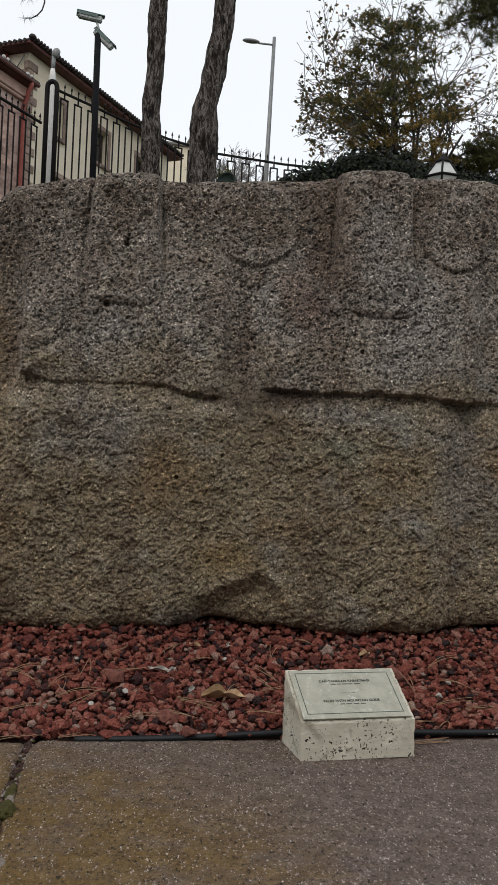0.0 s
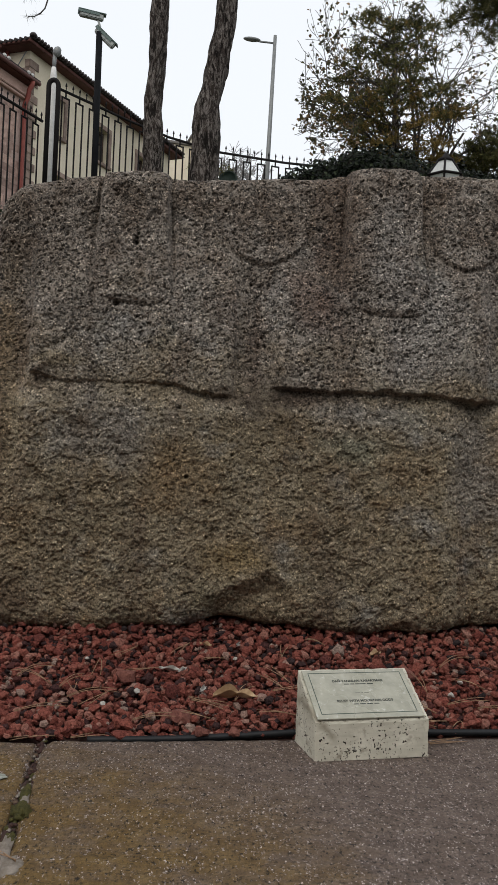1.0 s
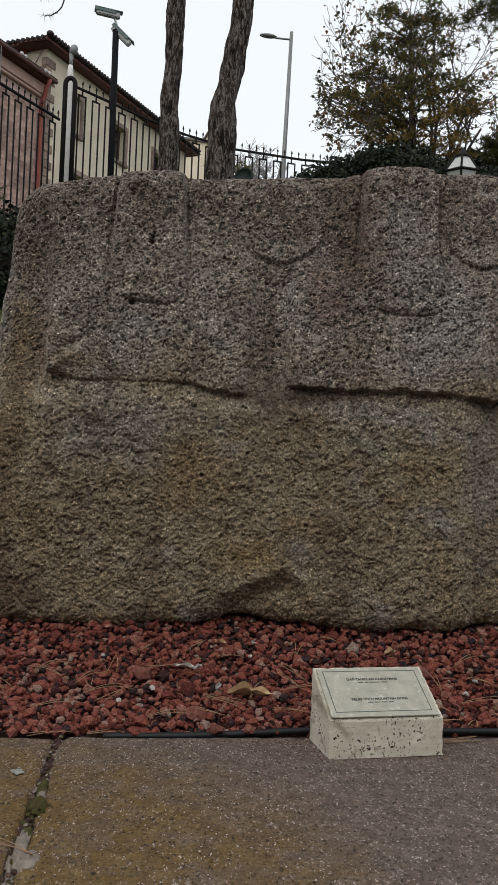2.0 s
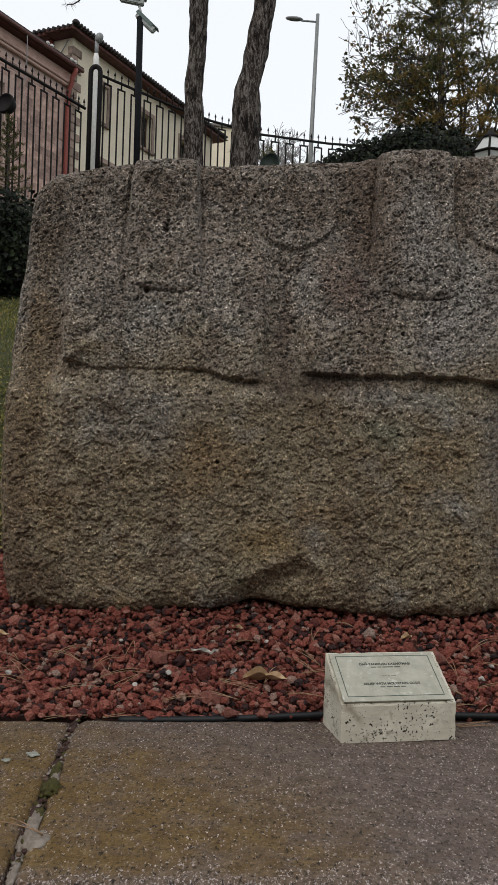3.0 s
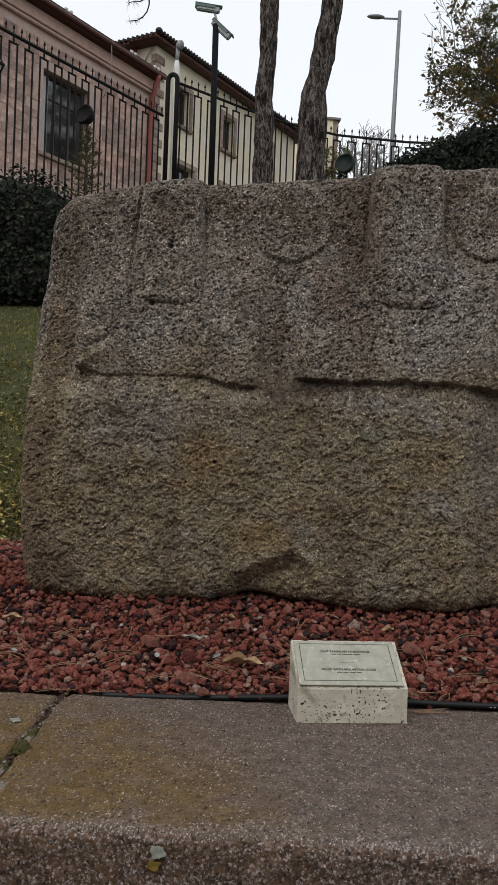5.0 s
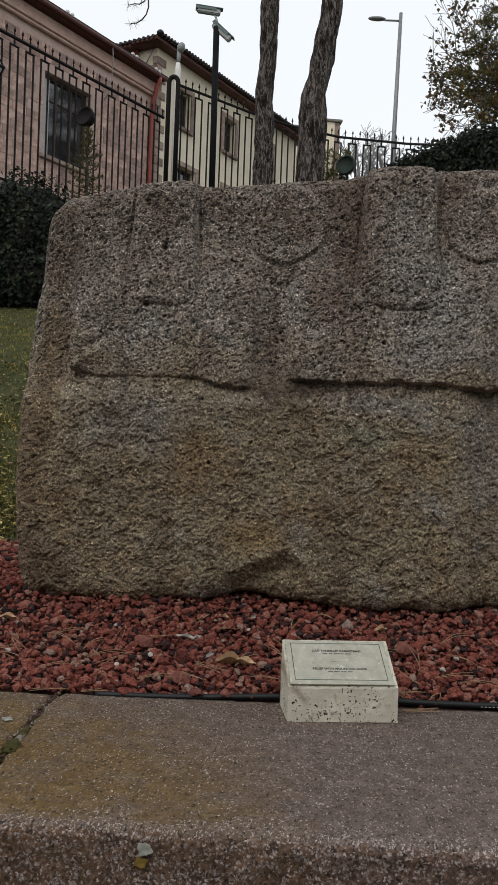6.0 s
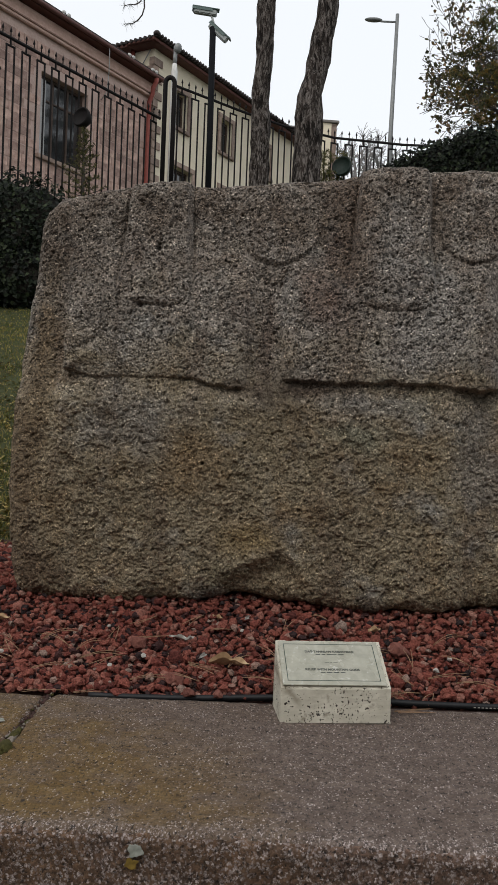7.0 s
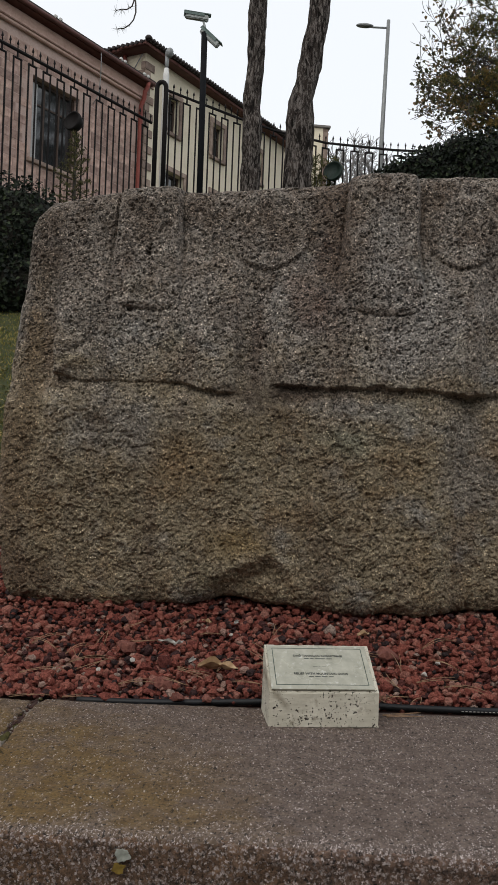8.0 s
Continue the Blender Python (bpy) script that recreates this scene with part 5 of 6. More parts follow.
def overhanging_pine():
    """A pine beside the view whose twig hangs into it."""
    thing = empty("pine_tree", pose(0, 0, 0), "pine tree with a thin drooping bare twig", "tree", "pine trees on the bank")
    part("trunk", trunk_mesh("trunk", [(-5.2, 8.0, 1.4, 0.2), (-5.2, 8.0, 3, 0.17), (-5.1, 8.0, 5, 0.14), (-5.0, 8.0, 7.0, 0.09)], seed=9), thing)
    limb = wandering((-5.05, 8.0, 6.3), (-1.75, 8.0, 5.35), 12, 0.03, 4)
    part("branch", tube_mesh("branch", limb, np.linspace(0.05, 0.012, 12), BARK, 7), thing)
    twig = [(-1.75, 8.0, 5.35), (-1.69, 8.0, 5.1), (-1.665, 8.0, 4.93), (-1.66, 8.0, 4.84), (-1.68, 8.0, 4.77), (-1.72, 8.0, 4.72), (-1.77, 8.0, 4.69), (-1.83, 8.0, 4.685)]
    part("twig", tube_mesh("twig", twig, np.linspace(0.010, 0.005, 8), TWIG, 5), thing)
    other = [(-1.675, 8.0, 4.98), (-1.70, 8.0, 4.90), (-1.75, 8.0, 4.87), (-1.80, 8.0, 4.875), (-1.86, 8.0, 4.86)]
    part("twig", tube_mesh("twig", other, np.linspace(0.008, 0.004, 5), TWIG, 5), thing)
    third = [(-1.70, 8.0, 5.14), (-1.78, 8.0, 5.05), (-1.86, 8.0, 5.02), (-1.93, 8.0, 5.04), (-1.97, 8.0, 5.10)]
    part("twig", tube_mesh("twig", third, np.linspace(0.008, 0.004, 5), TWIG, 5), thing)
    r = rng(4)
    spots = [(-1.93, 8, 5.04), (-1.86, 8, 5.02), (-1.84, 8, 4.68), (-1.80, 8, 4.69), (-1.75, 8, 4.71), (-1.86, 8, 4.86), (-1.80, 8, 4.87), (-1.73, 8, 4.89)]
    v, f = needle_tufts(spots, 12, 0.075, 0.004, 13, -0.4)
    v2, f2 = needle_tufts([limb[r.integers(2, 9)] + r.normal(0, 0.2, 3) + np.array([0, 0, 0.35]) for _ in range(70)], 13, 0.2, 0.014, 26)
    part("needles", quads_mesh("needles", np.concatenate([v, v2]), np.concatenate([f, f2 + len(v)]), NEEDLE), thing)


overhanging_pine()


def corner_pine():
    """Dark pine boughs that hang in from a tree beyond the lantern."""
    thing = empty("pine_tree", pose(0, 0, 0), "dark pine with dense hanging needle boughs", "tree", "pine trees on the bank")
    part("trunk", trunk_mesh("trunk", [(6.3, 14, 4.0, 0.25), (6.3, 14, 6, 0.22), (6.2, 14, 8.5, 0.17), (6.2, 14, 10.5, 0.08)], seed=12), thing)
    r = rng(17)
    spots = []
    for k, end in enumerate(((3.85, 14.0, 8.05), (4.1, 13.9, 8.35), (4.45, 14.0, 7.85), (3.75, 14.2, 8.75), (4.7, 13.8, 8.7), (4.3, 14.1, 9.2), (5.0, 14.2, 8.0), (5.2, 13.7, 9.3), (4.25, 14.0, 8.15), (4.6, 14.1, 8.25), (4.0, 14.1, 8.6), (4.5, 13.9, 8.5))):
        pts = wandering((6.2, 14, 8.6 + 0.2 * k % 0.9), end, 10, 0.04, 60 + k)
        part("branch", tube_mesh("branch", pts, np.linspace(0.06, 0.012, 10), BARK, 6), thing)
        for q in range(170):
            i = r.integers(3, 10)
            spots.append(pts[i] + r.normal(0, 1, 3) * np.array([0.20, 0.15, 0.11]))
    v, f = needle_tufts(spots, 18, 0.12, 0.011, 28, 0.1)
    tagged(part("needles", quads_mesh("needles", v, f, NEEDLE), thing), kind="stuff")


corner_pine()


def far_pine(x, y, tiers, seed, dense, yellow, label):
    """A full pine by the road, green above and yellowing below."""
    thing = empty("pine_tree", pose(0, 0, 0), label, "tree", "trees by the road")
    top = tiers[0][0]
    part("trunk", trunk_mesh("trunk", [(x - 0.15, y, 5.0, 0.19), (x - 0.02, y, 8.0, 0.16), (x + 0.02, y, 10.2, 0.12), (x - 0.05, y, 0.5 * (10.2 + top), 0.08), (x - 0.2, y, top, 0.04)], seed=seed), thing)
    r = rng(seed)
    green, old = [], []
    for k, (z, reach) in enumerate(tiers):
        for q in range(6):
            if r.random() < 0.12:
                continue
            a = q * 1.05 + k * 0.47 + r.uniform(-0.2, 0.2)
            rr = 1.15 * reach * r.uniform(0.65, 1.1)
            end = (x + 0.12 + math.cos(a) * rr - 0.12 * (z - 11), y + math.sin(a) * rr * 0.8, z + r.uniform(-0.15, 0.35))
            pts = wandering((x - 0.03, y, z - 0.25), end, 7, 0.04, seed * 10 + k * 9 + q)
            part("branch", tube_mesh("branch", pts, np.linspace(0.035, 0.01, 7), TWIG, 5), thing)
            clumps = [pts[i] + r.normal(0, 1, 3) * np.array([0.16, 0.14, 0.05]) for i in (2, 4, 5, 6)]
            for _ in range(dense):
                spot = clumps[int(4 * r.random() ** 0.8)] + r.normal(0, 1, 3) * np.array([0.17, 0.15, 0.07])
                (old if (z < 11.4 and r.random() < yellow + 0.35 * (spot[0] > x + 0.1) * (yellow > 0) + 0.25 * (z < 10.6) * (yellow > 0)) or r.random() < 0.3 * yellow else green).append(spot)
    for spots, mat, nm, s in ((green, NEEDLE, "needles", 24), (old, NEEDLE_OLD, "yellow_needles", 25)):
        if not spots:
            continue
        v, f = needle_tufts(spots, seed + s, 0.12, 0.026, 13, 0.3)
        tagged(part(nm, quads_mesh(nm, v, f, mat), thing, "yellowing needles" if mat is NEEDLE_OLD else ""), kind="stuff")


far_pine(5.5, 26, [(14.2, 0.9), (13.6, 1.25), (13.0, 1.55), (12.5, 1.75), (12.0, 1.85), (11.6, 1.95), (11.2, 2.0), (10.8, 1.9), (10.4, 1.8), (10.1, 1.5)], 23, 78, 0.30, "bushy pine with green and yellowing needles")
far_pine(8.6, 27, [(10.9, 0.8), (10.6, 1.2), (10.3, 1.5), (10.0, 1.6)], 33, 95, 0.0, "low pine with spreading dark green boughs")


def branching(base, heading, length, radius, depth, r, out, tips, spread=0.55, rise=0.12, keep=0.72):
    """Grow a limb and its side twigs; collects tubes and twig ends."""
    n = 6
    p, d = np.array(base, float), np.array(heading, float)
    d /= np.linalg.norm(d)
    pts = [p.copy()]
    for k in range(n - 1):
        d = d + r.normal(0, 0.13, 3) + np.array([0, 0, rise * 0.25])
        d /= np.linalg.norm(d)
        p = p + d * length / (n - 1)
        pts.append(p.copy())
    out.append((pts, np.linspace(radius, radius * 0.55, n), depth))
    if depth == 0:
        tips.extend(pts[2:])
        return
    for k in range(3 if depth > 1 else 4):
        at = pts[min(n - 1, 2 + k if depth > 1 else 1 + k)]
        e = d + r.normal(0, spread, 3)
        branching(at, e, length * keep * r.uniform(0.75, 1.1), radius * 0.52, depth - 1, r, out, tips, spread, rise, keep)


def broadleaf():
    """A tall, half-bare broadleaf tree with brown and green leaves left on it."""
    thing = empty("broadleaf_tree", pose(0, 0, 0), "half-bare autumn tree with sparse brown and green leaves", "tree", "trees by the road")
    r = rng(41)
    part("trunk", trunk_mesh("trunk", [(6.6, 27.5, 5.0, 0.26), (6.6, 27.5, 7.5, 0.22), (6.55, 27.5, 9.5, 0.19), (6.5, 27.5, 10.4, 0.15)], seed=27), thing)
    limbs = []
    tips = []
    for heading, length in (((-1.0, 0, 0.70), 2.7), ((-1.0, 0.1, 1.2), 3.0), ((-0.75, 0.2, 1.6), 3.2), ((-0.35, -0.1, 1.7), 3.2), ((0.05, 0.1, 1.6), 3.0), ((0.6, -0.1, 1.4), 2.9), ((1.0, 0.1, 0.7), 2.5), ((-1.1, -0.1, 0.35), 2.5), ((0.9, 0.2, 0.25), 2.0), ((-1.05, 0.1, 1.40), 3.3)):
        branching((6.55, 27.5, 9.4 + r.uniform(-0.4, 0.8)), heading, length, 0.060, 4, r, limbs, tips, 0.50, 0.10)
    for level, nm in ((4, "limb"), (3, "branch"), (2, "branch"), (1, "twig_mass"), (0, "twig_mass")):
        mine = [q for q in limbs if q[2] == level and min(p[0] for p in q[0]) > 2.5]
        if level >= 3:
            for pts, rad, _ in mine:
                part(nm, tube_mesh(nm, pts, rad, TWIG, 6), thing)
        else:
            vs, fs = [], []
            for pts, rad, _ in mine:
                v, f = tube(pts, np.maximum(rad, 0.007), 4, False)
                fs += [tuple(i + len(vs) for i in q) for q in f]
                vs += v
            tagged(part(nm, mesh_of(nm, vs, fs, TWIG, True), thing), kind="stuff")
    tips = np.array(tips)
    pick = np.repeat(tips[tips[:, 0] > 2.8], 3, 0)
    gaps = step(0.38, 0.62, vnoise(pick[:, 0] * 2.3 + 3, pick[:, 2] * 2.3))
    pick = pick[r.random(len(pick)) < (0.06 + 0.38 * gaps) * (0.60 + 0.55 * (pick[:, 0] < 4.2)) * (0.55 + 0.45 * step(10.4, 11.6, pick[:, 2]))]
    pick = pick + r.normal(0, 0.09, pick.shape)
    v, f = leaf_cards(pick, np.tile([0, -1, 0.4], (len(pick), 1)), 0.118, 43, 0.6)
    tagged(part("leaves", quads_mesh("leaves", v, f, AUTUMN), thing, "sparse brown and green autumn leaves"), kind="stuff")


broadleaf()


def far_bare_tree(x, y, z, seed, size):
    thing = empty("bare_tree", pose(0, 0, 0), "distant bare pale tree beyond the fence", "tree", "distant bare trees")
    r = rng(seed)
    limbs, tips = [], []
    for k in range(7):
        a = k * 0.9
        branching((x, y, z), (math.cos(a) * 0.8, 0.2 * math.sin(a), 1.3), size, 0.06, 3, r, limbs, tips, 0.45, 0.2)
    vs, fs = [], []
    for pts, rad, _ in limbs:
        v, f = tube(pts, np.maximum(rad, 0.012), 4, False)
        fs += [tuple(i + len(vs) for i in q) for q in f]
        vs += v
    tagged(part("twig_mass", mesh_of("twig_mass", vs, fs, TWIG_FAR, True), thing), kind="stuff")
    part("trunk", tube_mesh("trunk", [(x, y, 5.2), (x, y, z + 0.1)], [0.22, 0.12], TWIG_FAR, 8), thing)


far_bare_tree(1.0, 45, 14.0, 71, 1.7)
far_bare_tree(2.3, 46, 13.6, 72, 1.5)


# ---- houses on the terrace ----
AXIS = Vector((0.41207, 0.91115, 0))
HOUSE = Matrix.Translation((-5.109, 22.694, 0)) @ Matrix.Rotation(math.atan2(AXIS.y, AXIS.x), 4, "Z")
# in a house's own space: x along the front, y into the house, z up


def pierced_wall(name, u0, u1, z0, z1, thick, openings, material, front=0.0):
    us = sorted({u0, u1, *[o[0] for o in openings], *[o[1] for o in openings]})
    zs = sorted({z0, z1, *[o[2] for o in openings], *[o[3] for o in openings]})
    bm = bmesh.new()
    for a, b in zip(us, us[1:]):
        for c, d in zip(zs, zs[1:]):
            if any(o[0] <= (a + b) / 2 <= o[1] and o[2] <= (c + d) / 2 <= o[3] for o in openings):
                continue
            add_box(bm, (a, front, c), (b, front + thick, d))
    bmesh.ops.remove_doubles(bm, verts=bm.verts[:], dist=0.0005)
    return bm_mesh(name, bm, material)


def house_window(house, u0, u1, z0, z1, mullions, frame_mat, setback=0.16, rails=()):
    w = part("window", pierced_wall("window", u0 + 0.003, u1 - 0.003, z0 + 0.003, z1 - 0.003, 0.07, [(u0 + 0.07, u1 - 0.07, z0 + 0.07, z1 - 0.07)], frame_mat, setback), house, "dark framed window")
    part("pane", box_mesh("pane", (u0 + 0.06, setback + 0.03, z0 + 0.06), (u1 - 0.06, setback + 0.042, z1 - 0.06), GLASS), w, "dark reflecting glass")
    for m in mullions:
        x = u0 + (u1 - u0) * m
        part("mullion", box_mesh("mullion", (x - 0.028, setback + 0.004, z0 + 0.07), (x + 0.028, setback + 0.028, z1 - 0.07), frame_mat), w)
    for m in rails:
        z = z0 + (z1 - z0) * m
        part("glazing_bar", box_mesh("glazing_bar", (u0 + 0.07, setback + 0.002, z - 0.02), (u1 - 0.07, setback + 0.026, z + 0.02), frame_mat), w)
    part("sill", box_mesh("sill", (u0 - 0.12, -0.09, z0 - 0.10), (u1 + 0.12, 0.14, z0 - 0.004), QUOIN if frame_mat is WOOD else PINK_BAND, 0.01), w)
    return w


def pink_house():
    house = empty("house", HOUSE, "pink stone house with red-brown eaves and barred window", "house")
    big = (-3.82, -2.2, 7.05, 8.97)
    part("wall", pierced_wall("wall", -14, 0.30, 4.7, 10.2, 0.4, [big], PINK_JOINT), house)
    part("end_wall", box_mesh("end_wall", (-0.1, 0.4, 4.7), (0.298, 8.0, 10.2), PINK_JOINT), house)
    part("back_wall", box_mesh("back_wall", (-14, 8.0, 4.7), (0.3, 8.4, 10.2), PINK_JOINT), house)
    part("far_wall", box_mesh("far_wall", (-14, 0.4, 4.7), (-13.6, 8.0, 10.2), PINK_JOINT), house)
    house_window(house, *big, (0.36, 0.68), WOOD, 0.18, (0.72,))
    part("blind", box_mesh("blind", (-3.74, 0.15, 7.13), (-3.50, 0.175, 8.88), PALE_FRAME, 0.005), house, "pale shutter leaf")
    # cornice bands
    bm = bmesh.new()
    add_box(bm, (-14, -0.10, 9.78), (0.34, 0.0, 9.86), 0.015)
    add_box(bm, (-14, -0.14, 9.86), (0.36, 0.0, 9.92), 0.015)
    add_box(bm, (-14, -0.05, 9.92), (0.33, 0.0, 10.19), 0.01)
    part("cornice", bm_mesh("cornice", bm, PINK_BAND), house, "pale pink stone cornice band")
    part("soffit", box_mesh("soffit", (-14.2, -0.27, 10.21), (0.42, 0.5, 10.27), EAVE, 0.01), house, "red-brown painted eave board")
    gut = [(-14.2, -0.31, 10.27), (0.46, -0.31, 10.27)]
    part("gutter", tube_mesh("gutter", gut, 0.055, EAVE, 12), house, "red-brown half-round gutter")
    bm = bmesh.new()
    prof = [(-0.31, 10.29), (4.0, 11.3), (8.9, 10.29), (8.9, 10.37), (4.0, 11.40), (-0.31, 10.37)]
    ring0 = [bm.verts.new((-14.2, y, z)) for y, z in prof]
    ring1 = [bm.verts.new((0.5, y, z)) for y, z in prof]
    for k in range(6):
        bm.faces.new([ring0[k], ring0[(k + 1) % 6], ring1[(k + 1) % 6], ring1[k]])
    bm.faces.new(ring0)
    bm.faces.new(ring1[::-1])
    bmesh.ops.recalc_face_normals(bm, faces=bm.faces[:])
    part("roof", bm_mesh("roof", bm, ROOF), house)
    pipe = [(0.16, -0.30, 10.23), (0.16, -0.29, 10.12), (0.14, -0.22, 10.0), (0.14, -0.20, 9.82), (0.14, -0.10, 9.62), (0.14, -0.10, 9.0), (0.14, -0.09, 7.0), (0.14, -0.09, 4.9)]
    part("drainpipe", tube_mesh("drainpipe", pipe, 0.060, RED_PIPE, 12), house, "red painted drainpipe")
    cable = [(-1.85, -0.32, 10.30), (-1.80, -0.30, 10.0), (-1.76, -0.26, 9.6), (-1.74, -0.2, 9.2), (-1.74, -0.03, 9.02)]
    part("cable", tube_mesh("cable", cable, 0.012, PALE_FRAME, 5), house, "thin pale hanging cable")
    for u in (-3.5, -1.05, -0.05):
        bm = bmesh.new()
        add_box(bm, (u - 0.05, -0.36, 10.33), (u + 0.05, -0.28, 10.41), 0.02)
        add_box(bm, (u + 0.12, -0.36, 10.33), (u + 0.21, -0.28, 10.41), 0.02)
        part("floodlight", bm_mesh("floodlight", bm, WHITE_PIPE), house, "small white lamp on the gutter")
    return house, big


PINK, BIG = pink_house()


def lantern(x, y, base, glass_low, height, radius, label, seed):
    """A six-sided park lantern on a black post."""
    thing = empty("lantern", pose(x, y, base), label, "lantern", "park lanterns")
    zl = glass_low - base
    part("post", lathe_mesh("post", [(0.09, 0), (0.09, 0.12), (0.05, 0.2), (0.038, 0.5), (0.035, zl - 0.12), (0.06, zl - 0.06), (0.05, zl - 0.01)], IRON, 12), thing)
    ring = radius * 0.98

    def hexagon(r, z):
        return [(r * math.cos(math.radians(60 * k + 12)), r * math.sin(math.radians(60 * k + 12)), z) for k in range(6)]
    lo, md, hi = hexagon(ring * 0.55, zl), hexagon(ring, zl + height * 0.52), hexagon(ring * 0.42, zl + height)
    for a, b in ((lo, md), (md, hi)):
        for k in range(6):
            q = (k + 1) % 6
            part("pane", mesh_of("pane", [a[k], a[q], b[q], b[k], *[(p[0] * 0.96, p[1] * 0.96, p[2]) for p in (a[k], a[q], b[q], b[k])]], [(0, 1, 2, 3), (7, 6, 5, 4), (0, 4, 5, 1), (1, 5, 6, 2), (2, 6, 7, 3), (3, 7, 4, 0)], LANTERN_GLASS), thing, "frosted white glass pane")
    for k in range(6):
        part("rib", tube_mesh("rib", [lo[k], md[k], hi[k]], 0.016, IRON, 6), thing)
    part("band", tube_mesh("band", [*md, md[0]], 0.020, IRON, 6), thing)
    part("cap", lathe_mesh("cap", [(ring * 0.50, zl + height - 0.01), (ring * 0.48, zl + height + 0.02), (0.05, zl + height + 0.07), (0.02, zl + height + 0.12), (0.0, zl + height + 0.13)], IRON, 12), thing)
    return thing


def cream_house():
    house = empty("house", HOUSE, "cream plastered house with stone quoins and tiled roof", "house")
    o1, o2, o3 = (1.45, 2.08, 9.43, 10.45), (3.90, 4.55, 9.45, 10.47), (1.40, 2.42, 7.2, 8.33)
    more = [(6.4, 7.05, 9.45, 10.47), (3.95, 4.9, 7.2, 8.33)]
    part("wall", pierced_wall("wall", 0.42, 8.7, 4.7, 11.19, 0.4, [o1, o2, o3, *more], YELLOW), house)
    part("end_wall", box_mesh("end_wall", (0.42, 0.4, 4.7), (0.80, 9.0, 11.19), YELLOW), house)
    part("end_wall", box_mesh("end_wall", (8.3, 0.4, 4.7), (8.7, 9.0, 11.19), YELLOW), house)
    part("back_wall", box_mesh("back_wall", (0.42, 9.0, 4.7), (8.7, 9.4, 11.19), YELLOW), house)
    for o in (o1, o2, o3, *more):
        house_window(house, *o, (0.5,), WOOD, 0.17, (0.66,))
        b = 0.15
        for lo, hi in (((o[0] - b, -0.035, o[2]), (o[0], 0.0, o[3])), ((o[1], -0.035, o[2]), (o[1] + b, 0.0, o[3])), ((o[0] - b, -0.04, o[3]), (o[1] + b, 0.0, o[3] + 0.14))):
            part("window_surround", box_mesh("window_surround", lo, hi, QUOIN, 0.006), house)
    z = 4.9
    k = 0
    while z < 10.87:
        w, d = ((0.38, 0.14), (0.20, 0.24))[k % 2]
        part("quoin", box_mesh("quoin", (0.39, -0.03, z + 0.008), (0.42 + w, 0.0, z + 0.217), QUOIN, 0.008), house)
        part("quoin", box_mesh("quoin", (0.385, 0.003, z + 0.008), (0.419, d, z + 0.217), QUOIN, 0.008), house)
        z += 0.225
        k += 1
    # eaves, roof and tiles
    bm = bmesh.new()
    add_box(bm, (-0.05, -0.28, 11.20), (9.1, 0.6, 11.25), 0.01)
    add_box(bm, (-0.05, -0.32, 11.19), (9.1, -0.284, 11.278), 0.01)
    add_box(bm, (0.02, -0.28, 11.185), (0.08, 9.6, 11.27), 0.01)
    add_box(bm, (0.09, 0.604, 11.2), (0.5, 9.6, 11.25), 0.01)
    part("eave", bm_mesh("eave", bm, EAVE), house, "red-brown painted eave boards")
    bm = bmesh.new()
    a, b, c, d = (0.0, -0.38, 11.28), (9.2, -0.38, 11.28), (9.2, 9.8, 11.28), (0.0, 9.8, 11.28)
    r0, r1 = (3.4, 4.6, 12.3), (5.8, 4.6, 12.3)
    P = [bm.verts.new(p) for p in (a, b, c, d, r0, r1)]
    for q in ((0, 1, 5, 4), (1, 2, 5), (2, 3, 4, 5), (3, 0, 4), (3, 2, 1, 0)):
        bm.faces.new([P[i] for i in q])
    part("roof", bm_mesh("roof", bm, ROOF), house)
    tile = bmesh.new()
    bmesh.ops.create_cone(tile, cap_ends=True, segments=10, radius1=0.055, radius2=0.045, depth=0.45, matrix=Matrix.Rotation(radians(90), 4, "X"))
    tile_me = bm_mesh("roof_tile", tile, ROOF)
    for k in range(64):
        part("roof_tile", tile_me, house, m=pose(0.05 + 0.142 * k, -0.22, 11.305, -10, 0, 0))
    for k in range(58):
        part("roof_tile", tile_me, house, m=pose(0.12, -0.2 + 0.155 * k, 11.305, 0, -12, 0) @ Matrix.Rotation(radians(-90), 4, "Z"))
    knob = lathe_mesh("ridge_cap", [(0.09, 0), (0.10, 0.05), (0.06, 0.10), (0.0, 0.115)], ROOF, 10)
    part("ridge_cap", knob, house, m=pose(0.02, -0.36, 11.32))
    part("down_pipe", tube_mesh("down_pipe", [(0.33, 0.66, 11.2), (0.33, 0.66, 9.6)], 0.06, RED_PIPE, 8), house, "short red drainpipe")
    part("wall_bracket", tube_mesh("wall_bracket", [(0.38, 0.42, 10.72), (0.33, 0.06, 11.14)], 0.016, STEEL, 6), house)
    return house


cream_house()


